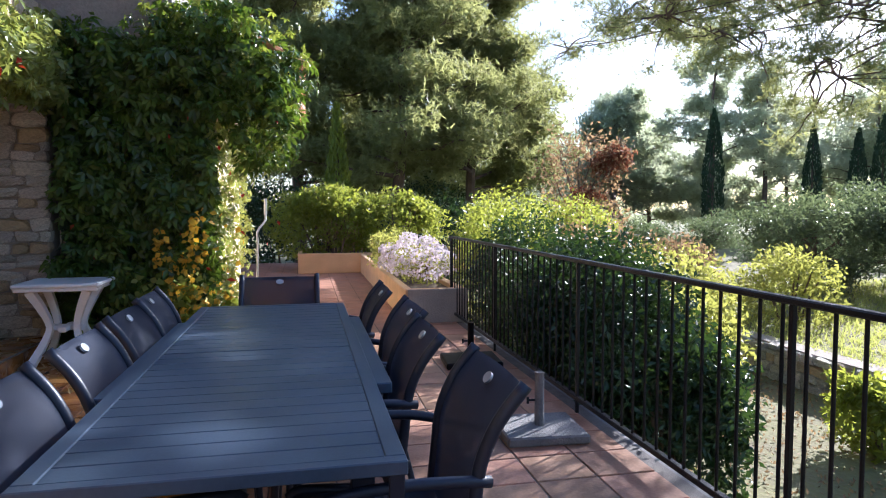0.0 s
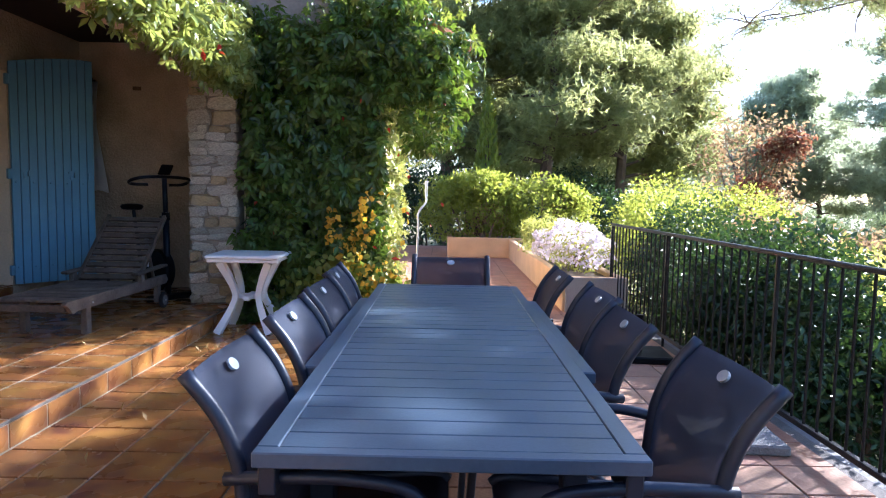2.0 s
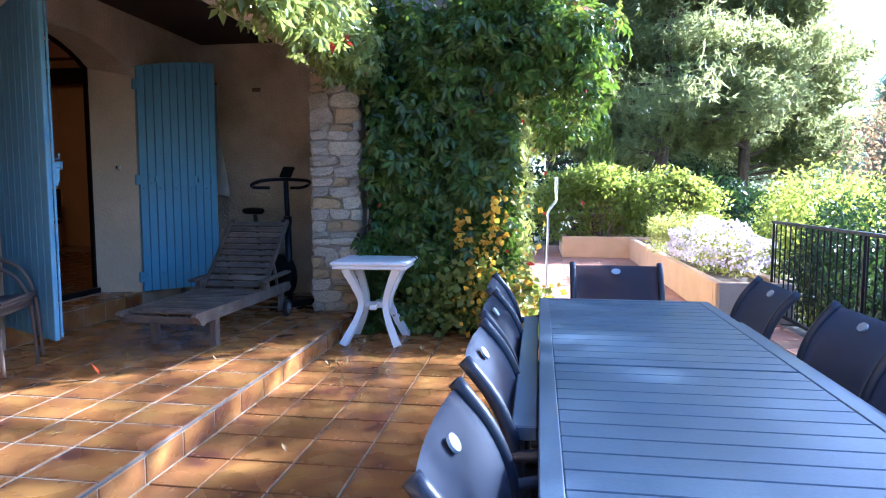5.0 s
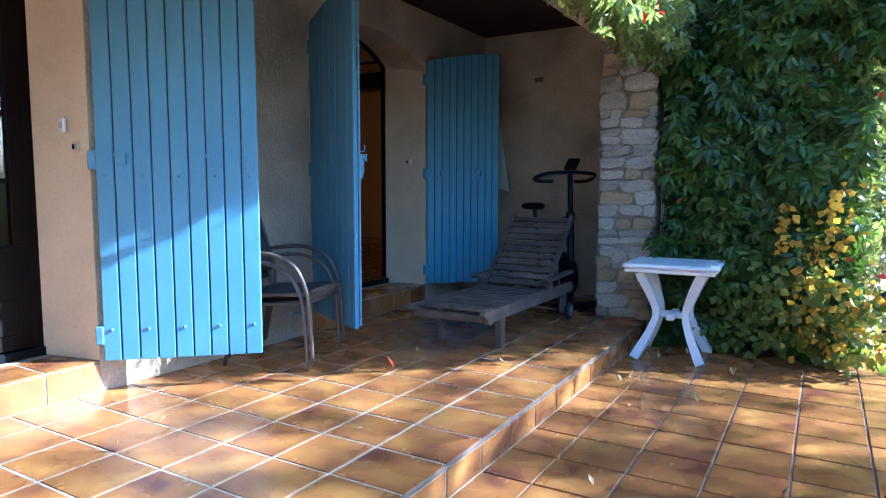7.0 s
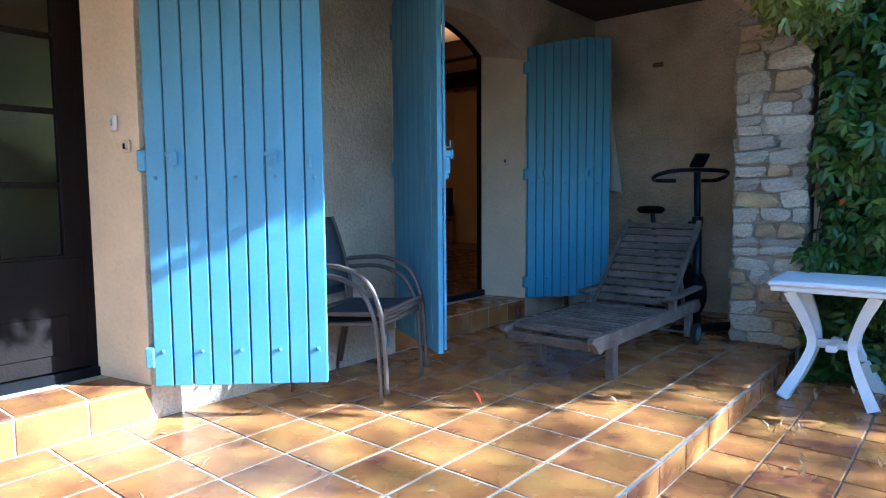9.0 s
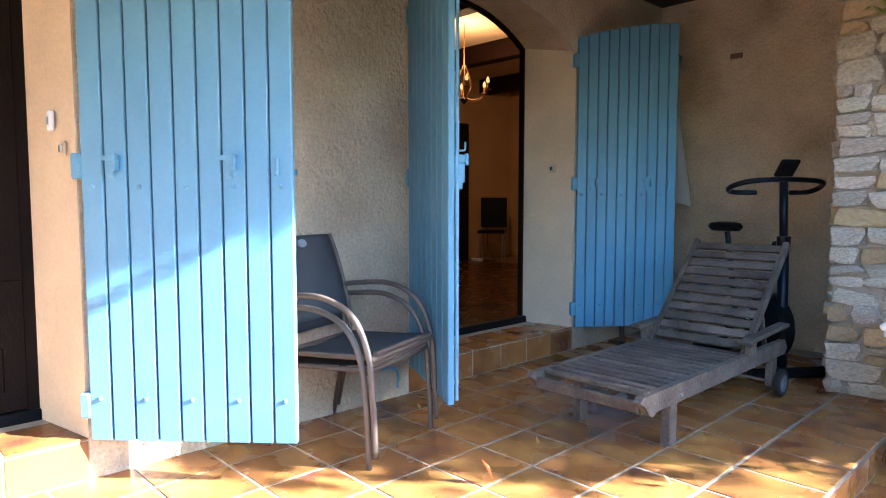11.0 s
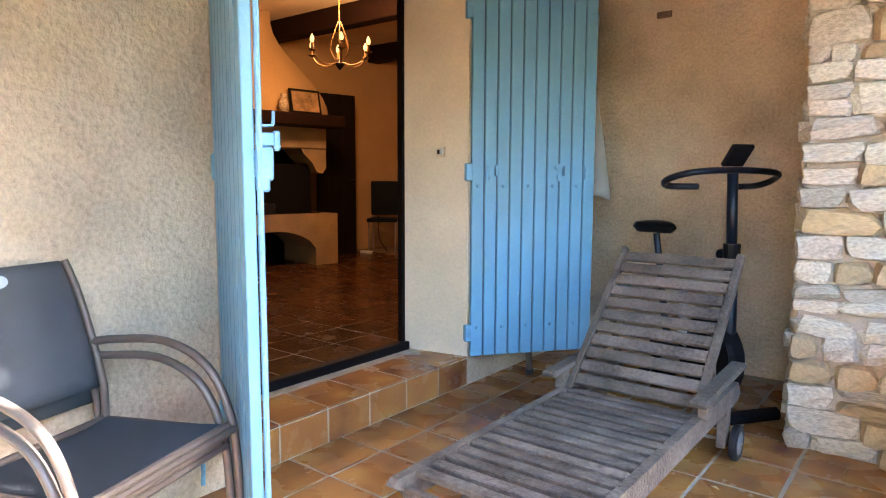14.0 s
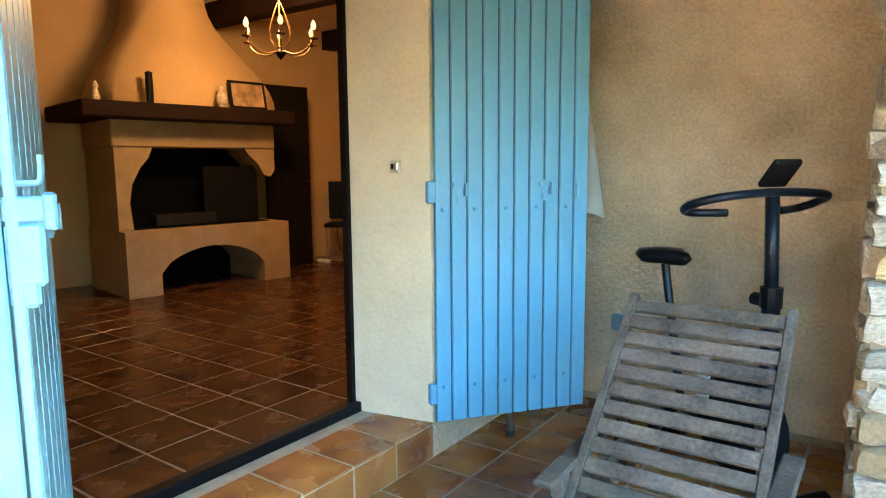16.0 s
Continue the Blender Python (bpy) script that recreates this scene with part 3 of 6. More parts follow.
# doors
def arch_frame(bm, a, b, x0, x1, z0, spring, crown, w):
    n = 14
    half, rise = (b - a) / 2, crown - spring
    rad = (half * half + rise * rise) / (2 * rise)
    box(bm, x0, a, z0, x1, a + w, spring)
    box(bm, x0, b - w, z0, x1, b, spring)
    for k in range(n):
        for_z = [crown - rad + math.sqrt(rad * rad - ((j / n * 2 - 1) * half) ** 2) for j in (k, k + 1)]
        ya, yb = a + (b - a) * k / n, a + (b - a) * (k + 1) / n
        vs = [bm.verts.new((x, y, z)) for x in (x0, x1) for y, z in ((ya, for_z[0] - w), (yb, for_z[1] - w), (yb, for_z[1] + 0.02), (ya, for_z[0] + 0.02))]
        for f in ((0, 1, 2, 3), (4, 7, 6, 5), (0, 4, 5, 1), (2, 6, 7, 3), (0, 3, 7, 4), (1, 5, 6, 2)):
            bm.faces.new([vs[i] for i in f])
    return bm


d2 = thing("door_2", "open arched doorway with a dark brown frame", "door", kind="structure")
part("door_frame", arch_frame(B(), 6.485, 7.95, -2.14, -2.105, ROOM, 2.45, 2.69, 0.03), DARKWOOD, d2)
d1 = thing("door_1", "closed dark brown glazed door with small panes", "door", kind="structure")
part("door_frame", arch_frame(B(), 3.035, 4.625, -2.16, -2.09, ROOM, 2.45, 2.69, 0.045), DARKWOOD, d1)
for a, b in ((3.08, 3.82), (3.84, 4.58)):
    leaf = part("door_leaf", boxed(-2.125, a, ROOM + 0.02, -2.085, b, 0.95, 0.004), DARKWOOD, d1)
    part("stile", boxed(-2.13, a, 0.95, -2.08, a + 0.09, 2.42, 0.004), DARKWOOD, leaf)
    part("stile", boxed(-2.13, b - 0.09, 0.95, -2.08, b, 2.42, 0.004), DARKWOOD, leaf)
    part("muntin", boxed(-2.12, (a + b) / 2 - 0.015, 0.95, -2.09, (a + b) / 2 + 0.015, 2.42, 0.003), DARKWOOD, leaf)
    for k in range(5):
        z = 0.95 + k * 0.355
        part("glazing_bar", boxed(-2.118, a + 0.09, z - 0.014, -2.092, b - 0.09, z + 0.014, 0.003), DARKWOOD, leaf)
    for k in range(4):
        z = 0.95 + k * 0.355
        for u, v in ((a + 0.09, (a + b) / 2 - 0.015), ((a + b) / 2 + 0.015, b - 0.09)):
            g = part("pane", boxed(-2.108, u, z + 0.014, -2.104, v, z + 0.341), GLASS, leaf)
            g.visible_shadow = False
    part("bottom_rail", boxed(-2.13, a + 0.08, ROOM + 0.1, -2.078, b - 0.08, ROOM + 0.3, 0.008), DARKWOOD, leaf)


# ---- shutters ----
def shutter(name, x, y, angle, w, planks, label, flip=1, strap=False):
    """A board shutter hung at (x, y): local x runs along the leaf, its show face looks towards -y * flip."""
    th = thing(name, label, "shutter", pose(x, y, SILL, 0, 0, angle), kind="structure")
    top = lambda u: 2.15 + 0.12 * math.sin(u / w * math.pi / 2)
    for k in range(planks):
        u0, u1 = w * k / planks + 0.0035, w * (k + 1) / planks - 0.0035
        bm = B()
        prism(bm, [(u0, 0), (u1, 0), (u1, top(u1)), (u0, top(u0))], -0.016, 0.016)
        bmesh.ops.bevel(bm, geom=bm.edges[:], offset=0.004, segments=1, affect='EDGES')
        part("plank", bm, BLUE, th)
    part("core_board", prism(B(), [(0.006, 0.006), (w - 0.006, 0.006), (w - 0.006, top(w) - 0.008), (0.006, top(0) - 0.008)], -0.005, 0.005), BLUE_GROOVE_SHADE, th)
    f = -flip
    for z in (0.14, 1.08, 1.98):
        if strap:
            part("strap_hinge", boxed(-0.01, min(0.0165 * f, 0.021 * f), z - 0.02, w * 0.97, max(0.0165 * f, 0.021 * f), z + 0.02), BLUE_IRON, th)
        part("hinge_knuckle", boxed(-0.035, -0.024, z - 0.05, 0.006, 0.024, z + 0.05, 0.006), BLUE_IRON, th)
    for z in ((0.17, 1.0) if not strap else (1.08,)):
        for k in range(planks):
            u = w * (k + 0.5) / planks
            if k % 2 == 0 or strap:
                part("bolt_head", lathe(B(), [(0.011, 0), (0.009, 0.006), (0.003, 0.009)], 6), BLUE_IRON, th).matrix_basis = pose(u, 0.0155 * f, z, 90 if f < 0 else -90)
    for u in (w * 0.15, w * 0.70):
        latch = B()
        box(latch, u - 0.014, min(0.016 * f, 0.021 * f), 1.03, u + 0.014, max(0.016 * f, 0.021 * f), 1.13)
        box(latch, u - 0.03, min(0.021 * f, 0.032 * f), 1.10, u + 0.036, max(0.021 * f, 0.032 * f), 1.118)
        box(latch, u + 0.02, min(0.021 * f, 0.05 * f), 1.06, u + 0.032, max(0.021 * f, 0.05 * f), 1.118)
        box(latch, u - 0.012, min(0.021 * f, 0.03 * f), 1.04, u + 0.012, max(0.021 * f, 0.03 * f), 1.06)
        part("latch", latch, BLUE_IRON, th)
    part("edge_catch", boxed(w - 0.07, min(0.016 * f, 0.03 * f), 1.04, w - 0.055, max(0.016 * f, 0.03 * f), 1.11, 0.003), BLUE_IRON, th)
    return th


shutter("door_shutter", -1.665, 4.715, 43.5, 0.83, 9, "sky-blue painted board shutter standing open in the sun", flip=1)
s2 = shutter("door_shutter", -1.675, 6.405, -27.5, 0.785, 8, "blue board shutter swung out, seen edge on", flip=-1, strap=True)
lock = B()
box(lock, 0.77, 0.018, 1.122, 0.782, 0.075, 1.158, 0.003)
box(lock, 0.764, 0.066, 1.11, 0.786, 0.084, 1.163, 0.004)
tube(lock, arc([(0.776, 0.02, 1.176), (0.776, 0.055, 1.176), (0.776, 0.066, 1.182), (0.776, 0.068, 1.215)]), 0.0045, 6)
box(lock, 0.768, 0.018, 1.03, 0.782, 0.066, 1.122, 0.006)
box(lock, 0.769, 0.018, 1.0, 0.781, 0.056, 1.04, 0.006)
part("lock_bolt", lock, BLUE_IRON, s2, "pale painted lock with a hook")
part("espagnolette_rod", bar((0.776, 0.029, 0.02), (0.776, 0.029, 2.2), 0.009), BLUE_IRON, s2)
shutter("door_shutter", -1.69, 8.045, 52.5, 0.775, 10, "blue board shutter folded back towards the end wall", flip=1)

# ---- stone pillar ----
pillar = flat("stone_pillar", boxed(-0.02, 8.25, -0.1, 0.42, 9.30, 3.2), MORTAR, "rough limestone pillar with pale mortar joints", "pillar")


def stone_mesh(seed, material):
    rng = random.Random(seed)
    bm = B()
    box(bm, -0.5, -0.5, -0.5, 0.5, 0.5, 0.5)
    bmesh.ops.subdivide_edges(bm, edges=bm.edges[:], cuts=1, use_grid_fill=True)
    for v in bm.verts:
        d = v.co.length
        v.co *= (0.62 / d) ** 0.5
        v.co += Vector((rng.uniform(-1, 1), rng.uniform(-1, 1), rng.uniform(-1, 1))) * 0.1
    bmesh.ops.recalc_face_normals(bm, faces=bm.faces[:])
    me = bpy.data.meshes.new("stone")
    bm.to_mesh(me)
    bm.free()
    me.materials.append(material)
    return me


STONES = [stone_mesh(i, STONE) for i in range(6)] + [stone_mesh(9, STONE_OCHRE)]


def stone_face(parent, rng, width, z0, z1, place, thick, low=0.06, high=0.15):
    """Courses of uneven stones; place(u, z) gives the pose of a stone's middle."""
    z = z0
    while z < z1:
        h = rng.uniform(low, high)
        u = rng.uniform(-0.06, 0)
        while u < width:
            w = h * rng.uniform(1.2, 3.2)
            w = min(max(w, 0.07), 0.32)
            a, b = max(u, 0), min(u + w, width)
            if b - a > 0.045:
                split = h > 0.11 and rng.random() < 0.3
                for zz, hh in (((z, h / 2), (z + h / 2, h / 2)) if split else ((z, h),)):
                    me = STONES[6] if rng.random() < 0.13 else STONES[rng.randrange(6)]
                    m = place((a + b) / 2 + rng.uniform(-0.004, 0.004), zz + hh / 2 + rng.uniform(-0.012, 0.012)) @ pose(0, 0, 0, rng.uniform(-3, 3), rng.uniform(-6, 6), rng.uniform(-4, 4)) @ Matrix.Diagonal((b - a - 0.006, thick * rng.uniform(0.8, 1.25), hh * rng.uniform(0.85, 1.1), 1))
                    shared("stone", me, m, parent)
            u += w + 0.01
        z += h + 0.006


_rng = random.Random(4)
stone_face(pillar, _rng, 0.48, UP, 2.55, lambda u, z: pose(-0.04 + u, 8.255 + _rng.uniform(-0.014, 0.01), z), 0.095)
stone_face(pillar, _rng, 0.66, UP, 2.55, lambda u, z: pose(-0.02 + _rng.uniform(-0.01, 0.01), 8.27 + u, z, 0, 0, 90), 0.08)


# ---- railing ----
rail = thing("railing", "black painted iron railing along the terrace edge", "railing", kind="structure")
RX = 4.46
part("top_rail", boxed(RX - 0.022, -3.0, 0.985, RX + 0.022, 9.29, 1.012, 0.006), IRON, rail)
part("bottom_rail", boxed(RX - 0.018, -3.0, 0.085, RX + 0.018, 9.28, 0.115, 0.004), IRON, rail)
post = tube(B(), [(0, 0, 0.10), (0, 0, 0.99)], 0.0075, 8)
me_post = link_mesh("baluster", post, IRON, rail)
me_post.matrix_basis = pose(RX, 9.2, 0)
for k in range(1, 100):
    y = 9.2 - k * 0.122
    shared("baluster", me_post.data, pose(RX, y, 0), rail)
for y in (9.28, 7.42, 5.54, 3.66, 1.78, -0.1, -1.98):
    part("post", boxed(RX - 0.011, y - 0.011, 0.0, RX + 0.011, y + 0.011, 1.0, 0.003), IRON, rail)

# ---- planters ----
def planter(name, outline, label):
    """A rendered trough: walls round a bed of soil."""
    x0, y0, x1, y1, z = outline
    th = thing(name, label, "planter", pose(x0, y0, 0), kind="structure")
    w, d, t = x1 - x0, y1 - y0, 0.1
    part("front_wall", boxed(0, 0, 0, w, t, z, 0.012), PLANTER, th)
    part("back_wall", boxed(0, d - t, 0, w, d, z, 0.012), PLANTER, th)
    part("side_wall", boxed(0, t, 0, t, d - t, z - 0.003, 0.012), PLANTER, th)
    part("side_wall", boxed(w - t, t, 0, w, d - t, z - 0.003, 0.012), PLANTER, th)
    part("soil", boxed(t, t, 0.02, w - t, d - t, z - 0.06), SOIL, th)
    return th


pl1 = planter("planter_long", (3.86, 9.05, 4.6, 15.3, 0.40), "long ochre rendered planter with a grey end")
part("end_face", boxed(0.03, -0.02, 0, 0.74, 0.0, 0.40, 0.006), PLANTER_GREY, pl1, "grey cement end face")
planter("planter_end", (2.57, 15.3, 6.2, 17.2, 0.42), "ochre rendered planter closing the terrace")

# ---- dining table ----
table = thing("dining_table", "long slate grey aluminium garden table, partly extended", "table", pose(2.54, 4.45, 0))
for sx in (-1, 1):
    part("side_rail", boxed(sx * 0.43 - (0.05 if sx > 0 else 0), -1.28, 0.715, sx * 0.43 + (0.05 if sx < 0 else 0), 1.33, 0.74, 0.003), ALU, table)
part("end_rail", boxed(-0.43, -1.32, 0.705, 0.43, -1.281, 0.74, 0.003), ALU, table)
part("end_rail", boxed(-0.38, 1.285, 0.70, 0.38, 1.33, 0.74, 0.003), ALU, table)
slats = 28
for k in range(slats):
    y0 = -1.28 + 2.565 * k / slats
    gap = 0.014 if k == 14 else 0.002
    part("slat", boxed(-0.379, y0 + gap, 0.722, 0.379, y0 + 2.565 / slats - 0.002, 0.7385, 0.002), ALU, table)
part("under_tray", boxed(-0.40, -1.25, 0.702, 0.40, 1.25, 0.716), ALU_DARK, table)
for sx in (-1, 1):
    x0, x1 = (-0.50, -0.432) if sx < 0 else (0.432, 0.50)
    part("wide_side_rail", boxed(x0, -0.50, 0.665, x1, 0.98, 0.705, 0.004), ALU, table)
part("front_apron", boxed(-0.388, -1.16, 0.64, 0.388, -1.12, 0.701, 0.004), ALU_DARK, table)
part("back_apron", boxed(-0.43, 1.275, 0.64, 0.43, 1.315, 0.715, 0.004), ALU_DARK, table)
part("side_apron", boxed(-0.43, -1.27, 0.62, -0.39, 1.27, 0.70, 0.004), ALU_DARK, table)
part("side_apron", boxed(0.39, -1.27, 0.62, 0.43, 1.27, 0.70, 0.004), ALU_DARK, table)
for x in (-0.36, 0.36):
    for y in (-0.85, 0.9):
        part("leg", boxed(x - 0.035, y - 0.035, 0, x + 0.035, y + 0.035, 0.70, 0.004), ALU_DARK, table)


# ---- dining chairs ----
def chair(m, group, label):
    """A sling chair that faces local +y."""
    th = thing("garden_chair", label, "chair", m, group)
    back = arc([(0, -0.19, 0.40), (0, -0.205, 0.54), (0, -0.222, 0.67), (0, -0.27, 0.78), (0, -0.345, 0.875)], 4)
    n = len(back)
    grid = []
    for i, p in enumerate(back):
        row = []
        for j in range(9):
            s = j / 8 * 2 - 1
            w = 0.232 + 0.006 * i / n
            top = 0.0
            row.append((s * w, p.y - 0.014 * (1 - s * s), p.z + top - (0.012 * (i / (n - 1)) ** 4)))
        grid.append(row)
    part("backrest", sheet(B(), grid, 0.008), SLING, th, smooth=True)
    seat = arc([(0, -0.22, 0.405), (0, -0.05, 0.41), (0, 0.12, 0.425), (0, 0.24, 0.43), (0, 0.275, 0.41)], 3)
    part("seat", sheet(B(), [[(s / 4 * 0.25, p.y, p.z - 0.02 * (1 - (s / 4) ** 2)) for s in range(-4, 5)] for p in seat], 0.008), SLING, th, smooth=True)
    for sx in (-1, 1):
        x = sx * 0.248
        part("side_tube", tube(B(), [(x, p.y, p.z) for p in seat[::-1]] + [(x + 0.004 * sx * i / n, p.y, p.z + 0.0) for i, p in enumerate(back)], 0.019, 8), ALU_DARK, th, smooth=True)
        part("front_leg", tube(B(), arc([(x + sx * 0.03, 0.27, 0.0), (x + sx * 0.03, 0.255, 0.3), (x + sx * 0.03, 0.24, 0.52)], 4), 0.015, 8), ALU_DARK, th, smooth=True)
        part("armrest", tube(B(), arc([(x + sx * 0.03, 0.24, 0.52), (x + sx * 0.032, 0.19, 0.615), (x + sx * 0.032, 0.05, 0.645), (x + sx * 0.028, -0.12, 0.645), (x, -0.25, 0.625)], 4), 0.0165, 8), ALU_DARK, th, smooth=True)
        part("rear_leg", tube(B(), arc([(x + sx * 0.03, -0.30, 0.0), (x + sx * 0.025, -0.22, 0.3), (x + sx * 0.02, -0.1, 0.41)], 4), 0.015, 8), ALU_DARK, th, smooth=True)
    part("crossbar", bar((-0.27, 0.22, 0.39), (0.27, 0.22, 0.39), 0.011), ALU_DARK, th)
    part("crossbar", bar((-0.27, -0.17, 0.385), (0.27, -0.17, 0.385), 0.011), ALU_DARK, th)
    part("badge", lathe(B(), [(0.023, -0.0035), (0.023, 0.0035)], 14), LOGO, th, "silver oval badge").matrix_basis = pose(0, -0.314, 0.832, -52) @ Matrix.Diagonal((1.15, 0.8, 1, 1))
    return th


GROUP = "garden chairs round the dining table"
LABEL = "slate textile sling garden chair with dark metal arms"
c0 = chair(pose(1.94 + 0.325, 3.50, 0, 0, 0, -90), GROUP, LABEL)
for x, y, rz in ((1.94, 4.19, -90), (1.93, 4.84, -91), (1.90, 5.42, -89)):
    copy_thing(c0, pose(x + 0.325, y, 0, 0, 0, rz))
for x, y, rz in ((3.275, 3.48, 90), (3.20, 4.17, 90), (3.24, 4.74, 91), (3.185, 5.5, 89)):
    copy_thing(c0, pose(x - 0.325, y, 0, 0, 0, rz))
copy_thing(c0, pose(2.56, 6.25 - 0.325, 0, 0, 0, 180))["label"] = "slate sling garden chair at the far head of the table"
copy_thing(c0, pose(2.62, 2.90, 0, 0, 0, 0))["label"] = "slate sling garden chair at the near head of the table"

# ---- white table ----
wt = thing("side_table", "white plastic garden side table with splayed legs", "table", pose(0.70, 7.78, 0, 0, 0, 2))
part("tabletop", boxed(-0.33, -0.29, 0.685, 0.33, 0.29, 0.72, 0.012), WHITE, wt)
part("rim", boxed(-0.315, -0.275, 0.655, 0.315, 0.275, 0.686, 0.006), WHITE, wt)
for sx in (-1, 1):
    for sy in (-1, 1):
        bm = B()
        pts = arc([(sx * 0.22, sy * 0.2, 0.66), (sx * 0.15, sy * 0.14, 0.50), (sx * 0.105, sy * 0.1, 0.34), (sx * 0.14, sy * 0.15, 0.2), (sx * 0.235, sy * 0.24, 0.0)], 4)
        tube(bm, pts, [0.04 + 0.006 * math.cos(i / len(pts) * 6) for i in range(len(pts))], 4)
        part("leg", bm, WHITE, wt)
bm = boxed(-0.14, -0.03, 0.29, 0.14, 0.03, 0.34, 0.008)
box(bm, -0.03, -0.15, 0.292, 0.03, 0.15, 0.338, 0.008)
part("cross_brace", bm, WHITE, wt)

# ---- sun lounger ----
lg = thing("sun_lounger", "weathered grey teak sun lounger with raised backrest and wheels", "sun lounger", pose(-0.51, 6.40, UP))
# local: foot end at y = 0, head end towards +y
for sx in (-1, 1):
    x = sx * 0.285
    bm = B()
    prism(bm, [(0.02, 0.262), (0.045, 0.235), (0.06, 0.215), (0.09, 0.205), (0.13, 0.22), (1.66, 0.22), (1.7, 0.25), (1.66, 0.305), (0.0, 0.305), (-0.02, 0.285)], x - 0.017, x + 0.017)
    for v in bm.verts:
        v.co = Vector((v.co.y, v.co.x, v.co.z))
    part("side_rail", bm, TEAK, lg)
    part("front_leg", boxed(x - sx * 0.045 - 0.025, 0.32, 0.0, x - sx * 0.045 + 0.025, 0.385, 0.29, 0.004), TEAK, lg)
    part("bolt", tube(B(), [(x + sx * 0.015, 0.34, 0.25), (x + sx * 0.022, 0.34, 0.25)], 0.009, 6), STEEL, lg)
    part("rear_leg", boxed(x - 0.02, 1.46, 0.06, x + 0.02, 1.53, 0.23, 0.004), TEAK, lg)
    part("arm_board", boxed(x + sx * 0.025 - 0.035, 1.02, 0.335, x + sx * 0.025 + 0.035, 1.62, 0.36, 0.008, pose(0, 0, 0, 2)), TEAK, lg)
    part("arm_block", boxed(x + sx * 0.02 - 0.02, 1.1, 0.3, x + sx * 0.02 + 0.02, 1.16, 0.385, 0.003), TEAK, lg)
    part("adjuster_strip", boxed(x - sx * 0.03 - 0.012, 0.9, 0.2, x - sx * 0.03 + 0.012, 1.6, 0.25, 0.003), TEAK, lg)
    wheel = part("wheel", lathe(B(), [(0.04, -0.014), (0.068, -0.018), (0.078, -0.01), (0.078, 0.01), (0.068, 0.018), (0.04, 0.014)], 20), RUBBER, lg)
    wheel.matrix_basis = pose(x + sx * 0.05, 1.52, 0.078, 0, 90, 0)
    part("hub", lathe(B(), [(0.05, -0.016), (0.012, -0.02), (0.012, 0.02), (0.05, 0.016)], 14), SLAB, wheel)
part("axle", bar((-0.36, 1.52, 0.078), (0.36, 1.52, 0.078), 0.008), STEEL, lg)
part("foot_board", boxed(-0.268, 0.02, 0.225, 0.268, 0.045, 0.275, 0.004), TEAK, lg)
for k in range(15):
    y = 0.075 + k * 0.072
    part("seat_slat", boxed(-0.266, y + 0.004, 0.284, 0.266, y + 0.05, 0.306, 0.004), TEAK, lg)
hinge_y, hinge_z = 1.15, 0.31
back_m = pose(0, hinge_y, hinge_z, 44)
for x in (-0.285, 0.255):
    part("backrest_frame", boxed(x, -0.03, -0.02, x + 0.03, 0.80, 0.025, 0.003, back_m), TEAK, lg)
for k in range(11):
    y = 0.005 + k * 0.0715
    part("back_slat", boxed(-0.254, y, 0.0, 0.254, y + 0.052, 0.02, 0.003, back_m), TEAK, lg)
for sx in (-1, 1):
    part("prop", boxed(sx * 0.22 - 0.012, -0.012, 0.0, sx * 0.22 + 0.012, 0.012, 0.34, 0.002, pose(0, 1.58, 0.24, 20)), TEAK, lg)

SOCKET = mat("blue-grey plastic", (0.12, 0.2, 0.28), 0.5)

